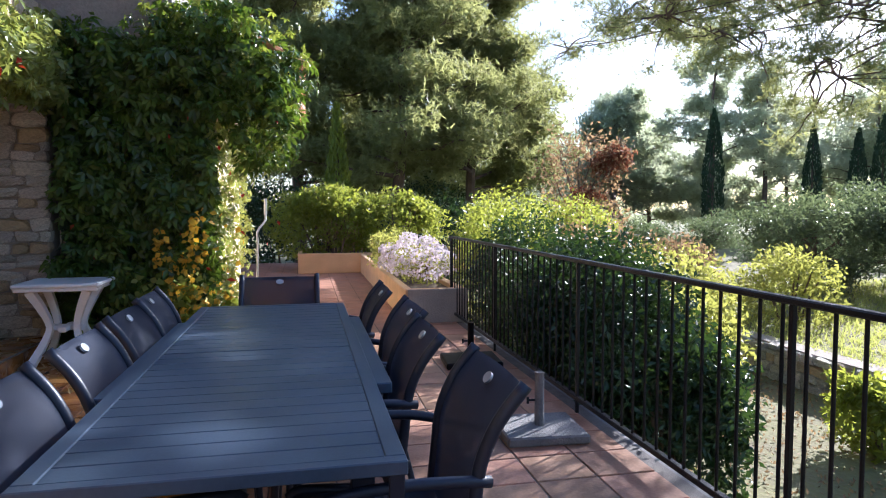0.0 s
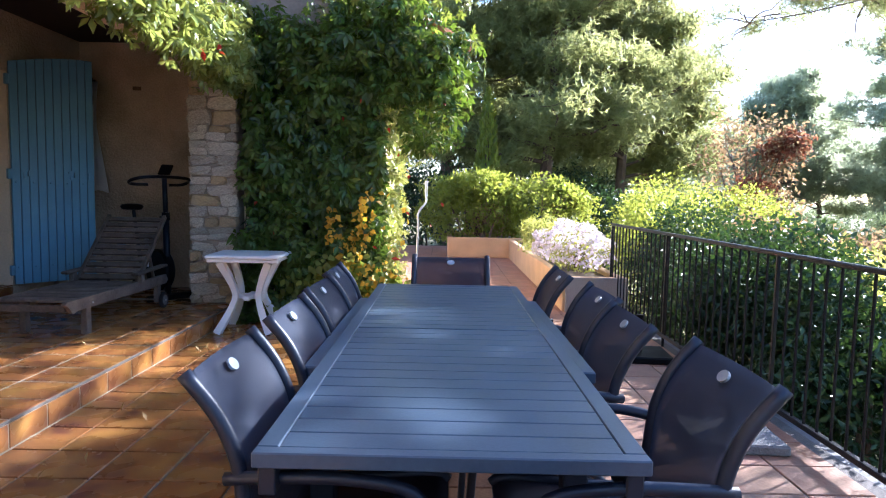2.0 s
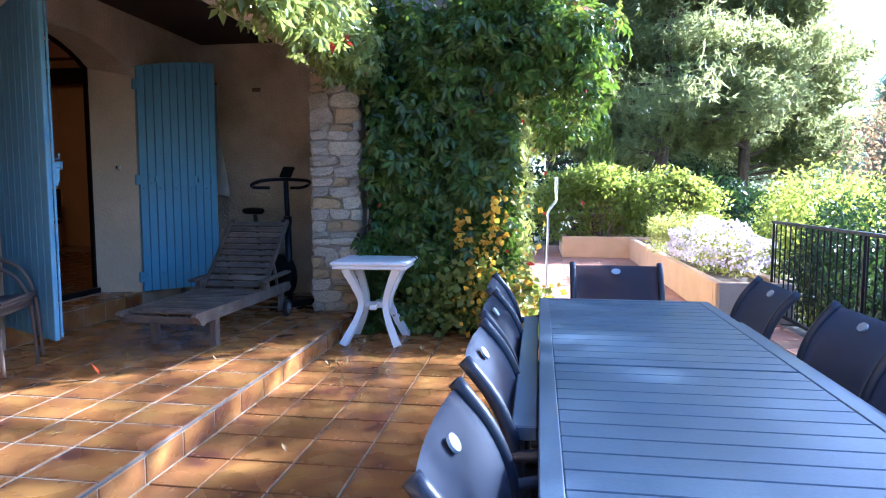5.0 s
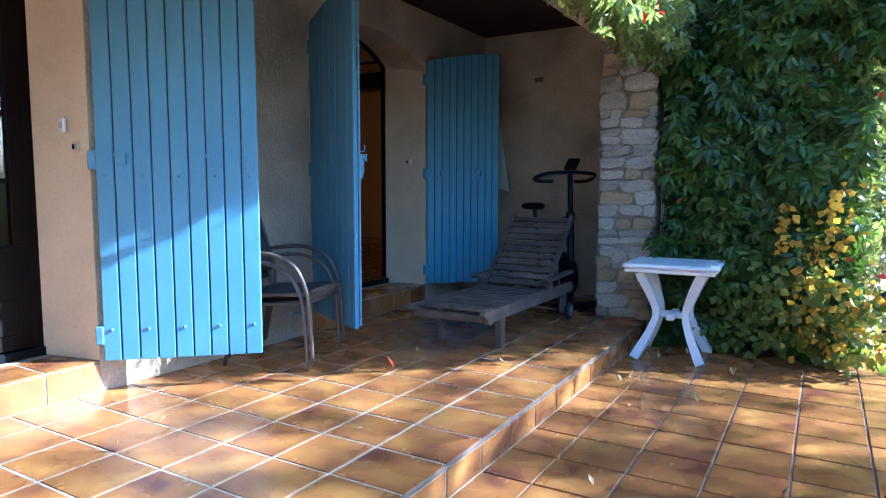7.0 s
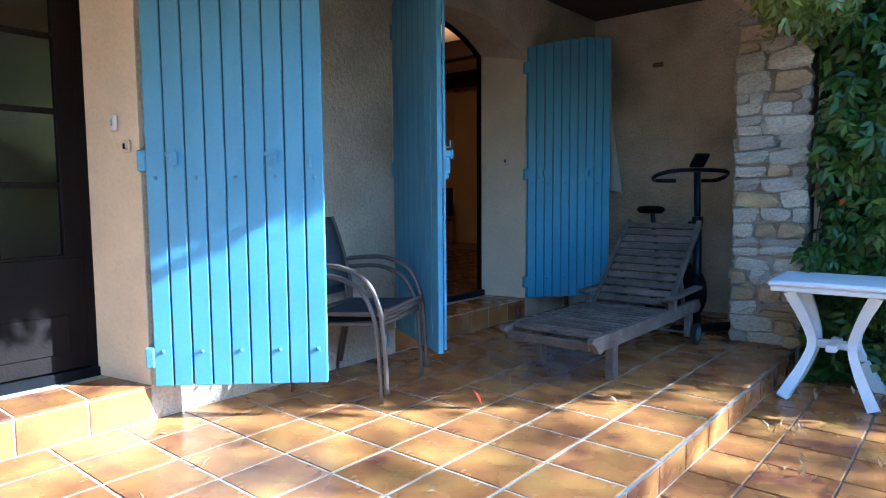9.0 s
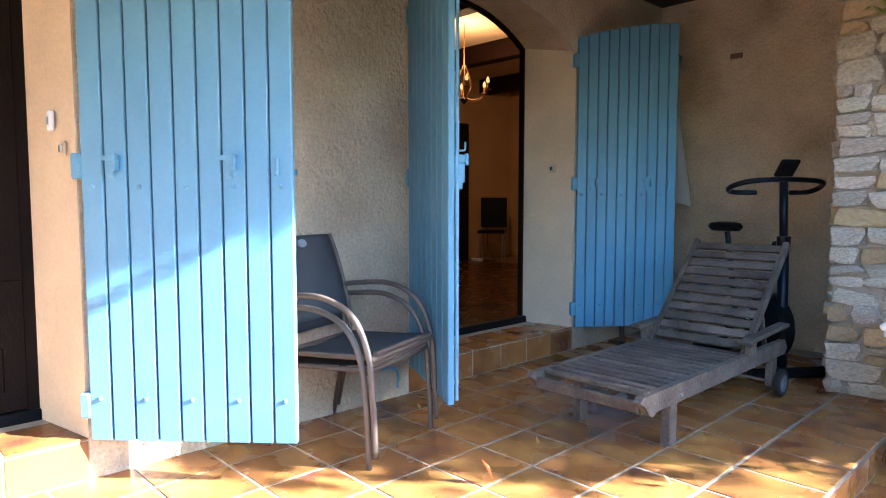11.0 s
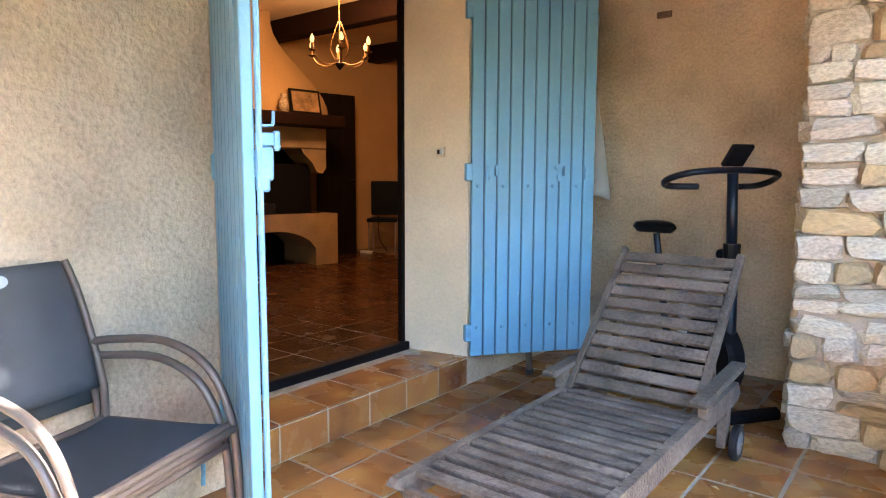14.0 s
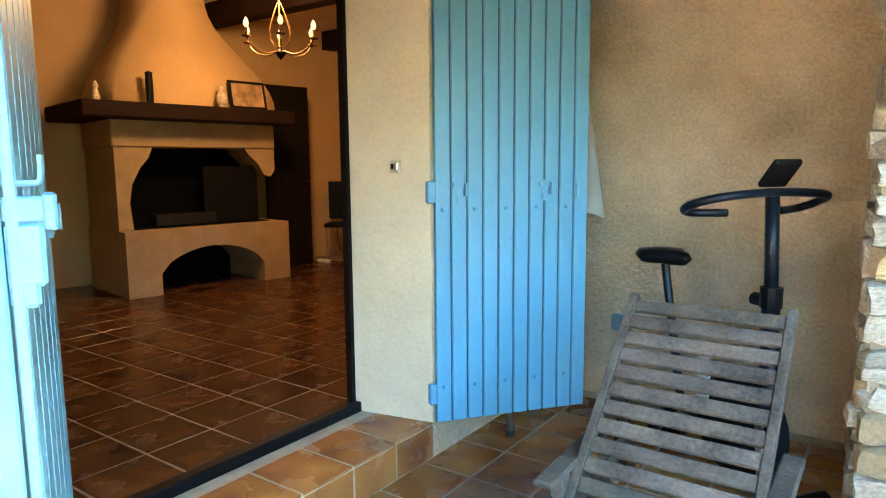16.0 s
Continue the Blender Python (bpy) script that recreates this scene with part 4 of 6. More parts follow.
# ---- stacked armchairs on the porch ----
def armchair(m, label):
    """A metal armchair that faces local +y; each arm runs on down into a front leg."""
    th = thing("stacking_armchair", label, "chair", m, "stacked armchairs on the porch")
    back = arc([(0, -0.20, 0.50), (0, -0.24, 0.66), (0, -0.28, 0.80), (0, -0.31, 0.90)], 4)
    part("backrest", sheet(B(), [[(s / 4 * (0.235 - 0.03 * (i / len(back)) ** 3), p.y - 0.02 * (1 - (s / 4) ** 2), p.z) for s in range(-4, 5)] for i, p in enumerate(back)], 0.007), SLING_GREY, th, smooth=True)
    seat = [(-0.20, 0.40), (-0.05, 0.405), (0.1, 0.415), (0.24, 0.43), (0.27, 0.42)]
    part("seat", sheet(B(), [[(s / 4 * 0.24, y, z - 0.018 * (1 - (s / 4) ** 2)) for s in range(-4, 5)] for y, z in seat], 0.007), SLING_GREY, th, smooth=True)
    for sx in (-1, 1):
        x = sx * 0.25
        part("back_tube", tube(B(), [(x, -0.28, 0.0), (x, -0.2, 0.38)] + [(x - sx * 0.03 * (i / len(back)) ** 3, p.y, p.z) for i, p in enumerate(back)], 0.0125, 8), TAUPE, th, smooth=True)
        part("arm_leg", tube(B(), arc([(x + sx * 0.03, 0.285, 0.0), (x + sx * 0.03, 0.275, 0.22), (x + sx * 0.03, 0.25, 0.44), (x + sx * 0.03, 0.17, 0.59), (x + sx * 0.03, 0.02, 0.655), (x + sx * 0.015, -0.16, 0.65), (x, -0.235, 0.64)], 5), 0.0135, 8), TAUPE, th, smooth=True)
        part("seat_rail", tube(B(), [(x, -0.2, 0.39), (x, 0.26, 0.41)], 0.012, 8), TAUPE, th)
    part("front_bar", bar((-0.275, 0.262, 0.405), (0.275, 0.262, 0.405), 0.013), TAUPE, th)
    part("seat_pipe", bar((-0.24, 0.265, 0.428), (0.24, 0.265, 0.428), 0.012), TAUPE, th)
    part("back_bar", bar((-0.24, -0.2, 0.395), (0.24, -0.2, 0.395), 0.011), TAUPE, th)
    part("badge", lathe(B(), [(0.028, -0.006), (0.028, 0.006)], 14), LOGO, th, "silver oval badge").matrix_basis = pose(0, -0.306, 0.862, -73) @ Matrix.Diagonal((1.15, 0.7, 1, 1))
    return th


ac = armchair(pose(-1.36, 5.745, UP, 0, 0, -70), "taupe metal armchair with charcoal sling, lower of a stack of two")
copy_thing(ac, pose(-1.33, 5.755, UP + 0.055, 0, 0, -70))["label"] = "taupe metal armchair with charcoal sling, stacked on its twin"

# ---- exercise bike ----
bk = thing("exercise_bike", "dark blue-black upright exercise bike against the end wall", "exercise bike", pose(-0.35, 8.40, UP, 0, 0, -36.5))
# local: the rider looks along +x, the bars run along y
part("column", tube(B(), [(0.02, 0, 0.06), (0.0, 0, 0.86)], 0.034, 10), BIKE, bk, smooth=True)
part("upper_column", tube(B(), [(0.0, 0, 0.86), (-0.02, 0, 1.25)], 0.026, 10), BIKE, bk, smooth=True)
part("collar", tube(B(), [(0.0, 0, 0.82), (0.0, 0, 0.9)], 0.041, 10), BLACK, bk)
part("knob", tube(B(), [(-0.03, 0, 0.84), (-0.085, 0, 0.84)], 0.026, 8), BLACK, bk)
bars = part("handlebar", tube(B(), arc([(-0.12, -0.12, 1.18), (-0.16, -0.27, 1.185), (-0.1, -0.315, 1.215), (0.0, -0.24, 1.25), (0.0, 0.0, 1.262), (0.0, 0.24, 1.25), (-0.1, 0.315, 1.215), (-0.16, 0.27, 1.185), (-0.12, 0.12, 1.18)], 5), 0.0165, 8), BIKE, bk, smooth=True)
part("console", boxed(-0.05, -0.065, -0.012, 0.08, 0.065, 0.016, 0.01, pose(0.0, 0, 1.32, 0, -50)), BLACK, bk)
part("display", boxed(-0.035, -0.045, 0.0165, 0.06, 0.045, 0.02, 0, pose(0.0, 0, 1.32, 0, -50)), STEEL, bk, "grey display of the console")
part("seat_post", tube(B(), [(-0.50, 0, 0.3), (-0.64, 0, 0.90)], 0.02, 8), BIKE, bk)
sd = B()
lathe(sd, [(0.03, -0.035), (0.1, -0.03), (0.125, 0.0), (0.11, 0.025), (0.05, 0.035), (0.001, 0.036)], 16)
for v in sd.verts:
    v.co.x *= 1.15 if v.co.x < 0 else 1.5
    v.co.y *= 1.0 if v.co.x < 0.03 else 0.55
part("saddle", sd, BLACK, bk, smooth=True).matrix_basis = pose(-0.655, 0, 0.94)
part("main_beam", tube(B(), [(-0.62, 0, 0.25), (0.02, 0, 0.3)], 0.035, 8), BIKE, bk)
part("flywheel_cover", lathe(B(), [(0.2, -0.05), (0.22, -0.03), (0.22, 0.03), (0.2, 0.05)], 24), BLACK, bk).matrix_basis = pose(-0.12, 0, 0.3, 90)
part("label_strip", boxed(-0.32, -0.058, 0.32, -0.25, -0.052, 0.62), WHITE, bk, "white label strip")
part("front_foot", tube(B(), [(0.08, -0.25, 0.035), (0.08, 0.25, 0.035)], 0.035, 8), BLACK, bk)
part("rear_foot", tube(B(), [(-0.7, -0.2, 0.035), (-0.7, 0.2, 0.035)], 0.035, 8), BLACK, bk)
part("foot_tube", tube(B(), [(-0.7, 0, 0.05), (-0.5, 0, 0.28)], 0.03, 8), BIKE, bk)

# ---- parasol bases ----
def parasol_base(x, y, s, material, label, h):
    th = thing("parasol_base", label, "parasol base", pose(x, y, 0, 0, 0, -4))
    part("slab", boxed(-s, -s * 0.9, 0.0, s, s * 0.9, 0.055, 0.01), material, th)
    part("socket_tube", tube(B(), [(0, 0, 0.05), (0, 0, h)], 0.028, 12), SLAB if material is SLAB else BLACK, th)
    part("clamp_screw", tube(B(), [(-0.02, 0, h * 0.55), (-0.075, 0, h * 0.55)], 0.008, 6), IRON, th)
    part("screw_knob", tube(B(), [(-0.07, -0.0, h * 0.55 - 0.02), (-0.07, 0.0, h * 0.55 + 0.02)], 0.008, 6), IRON, th)


parasol_base(4.08, 5.22, 0.24, SLAB, "grey concrete parasol base with a short tube", 0.37)
parasol_base(4.12, 7.0, 0.24, BLACK, "black plastic parasol base beside the railing", 0.36)

# ---- fittings on the house wall ----
tw = B()
grid = []
for i in range(13):
    z = 2.5 - i * 0.105
    w = 0.02 + 0.175 * i / 12
    grid.append([(-1.495 + s / 8 * w * 2 - w, 9.25 - 0.025 * math.sin(s * 1.7 + i * 0.3) - 0.16 * min(1, i / 5), z - 0.03 * math.sin(s * 0.8) * (i == 12)) for s in range(9)])
tagged(part("towel", sheet(tw, grid, 0.008), CLOTH, None, smooth=True), "white towel hanging on the porch end wall", "towel")
tagged(link_mesh("wall_hook", tube(B(), [(-1.53, 9.30, 2.52), (-1.53, 9.25, 2.5), (-1.53, 9.24, 2.54)], 0.008, 6), IRON), "small iron hook on the wall", "hook")
tagged(link_mesh("wall_socket", boxed(-1.30, 9.255, 0.57, -1.21, 9.302, 0.67, 0.01), SOCKET), "blue-grey outdoor wall socket", "socket")


pw = thing("wooden_pole", "brown wooden pole standing behind the folded shutter", "pole", pose(-1.52, 8.46, UP, 3, -2))
part("shaft", tube(B(), [(0, 0, 0.03), (0, 0, 1.3)], 0.021, 10), BARK, pw, smooth=True)
part("foot_cap", tube(B(), [(0, 0, 0.0), (0, 0, 0.03)], 0.025, 10), RUBBER, pw)
# dark old fixing patch high on the end wall
hk = thing("wall_bracket", "small dark rusted bracket on the porch end wall", "bracket", pose(-1.05, 9.30, 2.44))
part("plate", boxed(-0.05, -0.008, -0.022, 0.05, 0.004, 0.022, 0.006), BARK, hk)
part("stub", tube(B(), [(0.01, -0.006, 0.0), (0.01, -0.03, -0.004)], 0.012, 8), BARK, hk)


def catch(name, x, y, z, label, m=None):
    th = thing(name, label, "fitting", pose(x, y, z))
    part("plate", boxed(-0.03, -0.006, -0.03, 0.03, 0.006, 0.03, 0.003), PLASTER_SMOOTH, th)
    part("recess", boxed(-0.018, -0.012, -0.012, -0.004, -0.006, 0.014), BLACK, th)
    part("tongue", boxed(0.004, -0.014, -0.016, 0.022, -0.006, 0.018, 0.003), STEEL, th)


catch("latch_plate", -1.86, 7.984, 1.53, "small cream latch plate on the door reveal")
catch("latch_plate", -1.77, 4.676, 1.485, "small cream latch plate on the door reveal")
bell = thing("bell_push", "white bell push on the door reveal", "bell", pose(-1.85, 4.658, 1.60))
part("plate", boxed(-0.022, -0.012, -0.04, 0.022, 0.006, 0.04, 0.004), WHITE, bell)
part("button", boxed(-0.008, -0.018, -0.015, 0.008, -0.012, 0.015, 0.002), LOGO, bell)
st = thing("shutter_stop", "blue iron shutter stop in the wall", "fitting", pose(-1.70, 5.64, 1.42))
part("pin", tube(B(), [(0.0, 0, 0), (0.05, 0, 0)], 0.007, 6), BLUE_IRON, st)
part("head", tube(B(), [(0.05, 0, -0.015), (0.05, 0, 0.015)], 0.012, 8), BLUE_IRON, st)
st = thing("shutter_stay", "blue iron shutter stay hook low on the wall", "fitting", pose(-1.70, 6.25, 0.32))
part("hook", tube(B(), arc([(0.0, -0.05, 0.02), (0.04, -0.02, 0.03), (0.05, 0.03, 0.0), (0.05, 0.03, -0.09)], 4), 0.009, 6), BLUE_IRON, st)
ch = thing("awning_crank", "bent steel awning crank rod by the house corner", "crank", pose(2.2, 9.3, 0))
part("rod", tube(B(), arc([(-0.02, -0.02, 0.14), (0.0, 0.0, 0.9), (0.0, 0.0, 1.08), (0.08, 0.1, 1.2), (0.085, 0.13, 1.28), (0.085, 0.14, 1.46)], 4), 0.012, 8), STEEL, ch, smooth=True)
part("grip", tube(B(), [(0.085, 0.14, 1.28), (0.085, 0.14, 1.46)], 0.018, 8), STEEL, ch)
part("foot_block", boxed(-0.07, -0.06, 0.0, 0.03, 0.03, 0.16, 0.01), BLACK, ch)
dp = thing("drainpipe", "white sunlit drainpipe at the house corner", "pipe", pose(1.80, 8.5, 0))
part("pipe", tube(B(), [(0, 0, 0), (0, 0, 2.75)], 0.04, 10), WHITE, dp)
for z in (0.6, 1.7, 2.5):
    part("bracket", tube(B(), [(0, 0, z), (0, 0, z + 0.03)], 0.047, 10), STEEL, dp)
# roof over the creeper, falling away from the upper wall
rt = thing("roof_edge", "orange clay roof tiles over the creeper wall", "roof", pose(0, 0, 0), kind="structure")
part("eave_board", boxed(-0.02, -0.05, -0.05, 1.0, 4.0, -0.02, 0, pose(1.82, 8.38, 3.2, 0, 31)), BEAM, rt)
for k in range(18):
    part("roof_tile", tube(B(), [(1.82, 8.42 + k * 0.21, 3.24), (2.3, 8.42 + k * 0.21, 2.97), (2.72, 8.42 + k * 0.21, 2.74)], [0.085, 0.085, 0.095], 10), ROOFTILE, rt)

# ---- room ----
fp = thing("fireplace", "yellow limestone fireplace with a flared plaster hood and dark mantel", "fireplace", pose(-5.53, 8.69, ROOM, 0, 0, -9.5), kind="structure")
L = 1.65
hb = B()
n = 12
box(hb, -1.0, 0, 0, 0, 0.3, 0.60)
box(hb, -1.0, 1.35, 0, 0, L, 0.60)
for k in range(n):
    ya, yb = 0.3 + 1.05 * k / n, 0.3 + 1.05 * (k + 1) / n
    za, zb = [0.2 + 0.22 * math.sin(math.pi * q / n) ** 0.6 for q in (k, k + 1)]
    vs = [hb.verts.new((x, y, z)) for x in (-1.0, 0) for y, z in ((ya, za), (yb, zb), (yb, 0.6), (ya, 0.6))]
    for f in ((0, 1, 2, 3), (4, 7, 6, 5), (0, 4, 5, 1), (2, 6, 7, 3)):
        hb.faces.new([vs[i] for i in f])
part("hearth", hb, HEARTH, fp)
part("hearth_back", boxed(-1.0, 0.3, 0.0, -0.75, 1.35, 0.45), SOOT, fp)
for y0, s, prof in ((0.02, 1, [(0, 0.6), (0.13, 0.6), (0.11, 0.85), (0.14, 1.02), (0.22, 1.17), (0.3, 1.26), (0.34, 1.36), (0, 1.36)]),
                    (L - 0.02, -1, [(0, 1.36), (0, 1.14), (0.05, 1.07), (0.13, 1.09), (0.19, 1.2), (0.3, 1.3), (0.34, 1.36)])):
    bm = B()
    a = [bm.verts.new((-1.0, y0 + s * u, z)) for u, z in prof]
    b = [bm.verts.new((-0.2, y0 + s * u, z)) for u, z in prof]
    bm.faces.new(a)
    bm.faces.new(b[::-1])
    for i in range(len(a)):
        bm.faces.new((a[i], b[i], b[(i + 1) % len(a)], a[(i + 1) % len(a)]))
    part("jamb", bm, HEARTH, fp)
part("firebox_floor", boxed(-0.6, 0.12, 0.6, -0.2, 1.55, 0.606), SOOT, fp)
part("log_grate", boxed(-0.5, 0.4, 0.606, -0.3, 1.0, 0.72, 0.01), IRON, fp, "black iron log grate")
part("firebox", boxed(-1.0, 0.05, 0.6, -0.6, 1.55, 1.36), SOOT, fp, "sooted firebox")
part("fire_screen", boxed(-0.36, 0.9, 0.602, -0.34, 1.5, 1.18, 0.005), BLACK, fp, "black fire screen")
part("lintel", boxed(-1.0, 0.0, 1.36, -0.18, L - 0.02, 1.62, 0.01), HEARTH, fp)
part("mantel", boxed(-1.0, -0.3, 1.60, 0.08, L + 0.08, 1.74, 0.012), BEAM, fp, "dark wooden mantel beam")
hood = B()
rows = []
for i in range(13):
    q = i / 12
    z = 1.74 + q * 1.2
    e = 0.5 - 0.5 * math.cos(math.pi * min(1, q * 1.15))
    y0, y1, dep = 0.02 + 0.42 * e, 1.62 - 0.62 * e, -0.12 - 0.2 * e
    rows.append([hood.verts.new(p) for p in ((-1.0, y0, z), (dep, y0, z), (dep, y1, z), (-1.0, y1, z))])
for a, b in zip(rows, rows[1:]):
    for j in range(3):
        hood.faces.new((a[j], a[j + 1], b[j + 1], b[j]))
hood.faces.new(rows[-1])
part("hood", hood, ROOM_WALL, fp, "flared plaster hood", smooth=True)
fpm = pose(-5.53, 8.69, ROOM, 0, 0, -9.5)
tagged(link_mesh("vase", lathe(B(), [(0.03, 0), (0.05, 0.04), (0.055, 0.1), (0.025, 0.16), (0.035, 0.2)], 14), PORCELAIN), "small patterned porcelain vase on the mantel", "vase").matrix_basis = fpm @ pose(-0.02, 0.98, 1.74)
tagged(link_mesh("bottle", lathe(B(), [(0.032, 0), (0.034, 0.18), (0.03, 0.24), (0.034, 0.27), (0.01, 0.285)], 12), BLACK), "slender black bottle on the mantel", "bottle").matrix_basis = fpm @ pose(-0.02, 0.3, 1.74)
tagged(link_mesh("figurine", lathe(B(), [(0.03, 0), (0.035, 0.03), (0.02, 0.09), (0.028, 0.12), (0.012, 0.16)], 10), PORCELAIN), "tiny porcelain ornament on the mantel", "ornament").matrix_basis = fpm @ pose(-0.02, -0.15, 1.74)
pic = thing("picture_frame", "dark framed landscape picture leaning on the hood", "picture", fpm @ pose(-0.03, 1.28, 1.74, 0, -12, 0))
part("frame", boxed(-0.012, -0.2, 0.0, 0.0, 0.2, 0.29, 0.004), BLACK, pic)
part("print", boxed(0.0005, -0.17, 0.03, 0.004, 0.17, 0.26), PICTURE, pic)
tagged(link_mesh("wall_hanging", boxed(-0.93, -0.62, 1.7, -0.88, -0.36, 2.2, 0.01, fpm), DARKWOOD), "dark carved wall hanging beside the hood", "wall decoration")
bd = thing("door_3", "black-brown panelled door standing open in the room", "door", pose(-5.93, 10.60, ROOM, 0, 0, 77), kind="structure")
for k in range(3):
    part("panel", boxed(k * 0.19, -0.02, 0, k * 0.19 + 0.187, 0.02, 2.1, 0.006), DARKWOOD, bd)
part("door_handle", tube(B(), [(0.53, -0.02, 1.0), (0.53, -0.06, 1.0), (0.45, -0.065, 1.0)], 0.008, 6), IRON, bd)
bc = thing("office_chair", "black chair with thin metal legs by the wall", "chair", pose(-5.72, 11.62, ROOM, 0, 0, 215))
part("backrest", boxed(-0.21, -0.22, 0.5, 0.21, -0.19, 0.98, 0.012), BLACK, bc)
part("seat", boxed(-0.21, -0.21, 0.42, 0.21, 0.21, 0.47, 0.012), BLACK, bc)
for x in (-0.18, 0.18):
    part("leg", bar((x, -0.18, 0.0), (x, -0.18, 0.5), 0.011), STEEL, bc)
    part("leg", bar((x, 0.18, 0.0), (x, 0.17, 0.42), 0.011), STEEL, bc)
cb = thing("power_strip", "white power strip with tangled cables on the floor", "power strip", pose(-5.7, 11.25, ROOM))
part("strip", boxed(-0.1, -0.03, 0, 0.1, 0.03, 0.04, 0.006), WHITE, cb)
part("cable", tube(B(), arc([(0.1, 0, 0.02), (0.2, 0.1, 0.01), (0.15, 0.25, 0.02), (-0.05, 0.3, 0.2), (-0.1, 0.35, 0.5)], 5), 0.006, 6), BLACK, cb)

ca = thing("chandelier", "cream and gilt iron chandelier with lit candle bulbs", "chandelier", pose(-3.97, 9.18, 2.37))
part("rod", bar((0, 0, 0.42), (0, 0, 0.88), 0.006), GOLD, ca)
part("finial", lathe(B(), [(0.002, -0.01), (0.03, 0.02), (0.045, 0.05), (0.012, 0.075)], 12), IRON, ca)
for k in range(6):
    a = 2 * math.pi * k / 6 + 0.35
    c, s = math.cos(a), math.sin(a)
    arm = part("arm", tube(B(), arc([(0.02 * c, 0.02 * s, 0.06), (0.12 * c, 0.12 * s, 0.03), (0.22 * c, 0.22 * s, 0.06), (0.285 * c, 0.285 * s, 0.13)], 4), 0.006, 6), GOLD, ca)
    part("drip_pan", lathe(B(), [(0.012, 0.125), (0.036, 0.135), (0.036, 0.14)], 12, (0.285 * c, 0.285 * s)), GOLD, arm)
    part("candle", lathe(B(), [(0.011, 0.14), (0.011, 0.20)], 10, (0.285 * c, 0.285 * s)), GOLD, arm)
    part("bulb", lathe(B(), [(0.01, 0.20), (0.02, 0.22), (0.017, 0.243), (0.004, 0.272)], 10, (0.285 * c, 0.285 * s)), BULB, arm, "glowing candle bulb")
    part("cage_wire", tube(B(), arc([(0.02 * c, 0.02 * s, 0.06), (0.09 * c, 0.09 * s, 0.17), (0.06 * c, 0.06 * s, 0.3), (0.01 * c, 0.01 * s, 0.42)], 4), 0.005, 5), GOLD, ca)
lamp = new("chandelier_light", bpy.data.lights.new("chandelier_light", 'POINT'))
lamp.data.energy = 4.0
lamp.data.color = (1.0, 0.5, 0.18)
lamp.data.shadow_soft_size = 0.2
lamp.location = (-3.97, 9.18, 2.9)
# ---- greenery ----
R = np.random.default_rng(7)


def blob(n, centre, radius, rough=0.25, shell=0.55):
    """Places in a lumpy ball, mostly near its skin."""
    d = unit(R.normal(0, 1, (n, 3)))
    k = 3.1
    lump = 1 + rough * (np.sin(d[:, 0] * k * 2 + centre[0] * 5) * np.sin(d[:, 1] * k * 1.7 + centre[1] * 3) + 0.6 * np.sin(d[:, 2] * k * 3 + centre[0]))
    r = (shell + (1 - shell) * R.random(n)) * lump
    return np.asarray(centre) + d * r[:, None] * np.asarray(radius)


def rect(n, lo, hi):
    return np.asarray(lo) + R.random((n, 3)) * (np.asarray(hi) - np.asarray(lo))


# creeper on the house wall
cr = thing("wall_creeper", "dense green creeper covering the house wall beside the pillar", "creeper", kind="stuff")
p = rect(2700, (0.46, 8.06, 0.0), (1.9, 8.3, 2.95))
p[:, 1] += 0.13 * np.sin(p[:, 0] * 8.3 + 2.0 * np.sin(p[:, 2] * 3)) * np.sin(p[:, 2] * 7.1 + p[:, 0] * 3)
keep = p[:, 0] > 0.48 + 0.25 * (np.sin(p[:, 2] * 3.1) * 0.5 + 0.5) * (p[:, 2] > 0.9) * (p[:, 2] < 2.0)
palmate("leaves", R, p[keep], 0.122, CREEPER, cr, (0, -1, 0.15))
p = np.concatenate([blob(620, (1.5, 8.25, 2.7), (0.75, 0.45, 0.45)), blob(620, (2.15, 8.2, 2.6), (0.6, 0.42, 0.42)), blob(300, (1.9, 8.15, 3.05), (0.5, 0.35, 0.3)), blob(240, (0.75, 8.25, 2.75), (0.5, 0.35, 0.35)), blob(220, (2.35, 8.35, 2.1), (0.38, 0.32, 0.38)), blob(300, (2.45, 8.7, 2.75), (0.4, 0.6, 0.35))])
palmate("crown_leaves", R, p, 0.11, CREEPER, cr, (0.2, -0.6, 0.3))
p = np.concatenate([blob(130, (2.3, 8.15, 2.85), (0.5, 0.35, 0.35)), blob(90, (2.5, 8.3, 2.3), (0.3, 0.3, 0.4)), blob(110, (1.7, 8.3, 3.2), (0.5, 0.3, 0.2))])
palmate("yellowing_leaves", R, p, 0.085, VINE, cr, (0.4, -0.6, 0.4))
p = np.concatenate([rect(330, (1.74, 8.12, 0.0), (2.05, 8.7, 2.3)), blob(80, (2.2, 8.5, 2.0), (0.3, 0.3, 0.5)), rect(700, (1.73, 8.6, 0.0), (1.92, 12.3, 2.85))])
palmate("corner_leaves", R, p, 0.085, CREEPER_LIT, cr, (0.7, -0.6, 0.2))
# dark leaf layer that paints the shade in the gaps of the creeper
foliage("shade_leaves", R, rect(5200, (0.5, 8.34, 0.0), (1.85, 8.44, 2.9)), 0.12, HEDGE_DARK, cr, ratio=0.6, out=(0, -1, 0), droop=1.0, wild=0.5)
p = rect(22, (0.5, 8.1, 0.6), (2.5, 8.14, 2.8))
foliage("red_leaves", R, p, 0.08, RED_LEAF, cr, ratio=0.45, out=(0, -1, 0), droop=1.0)
bm = B()
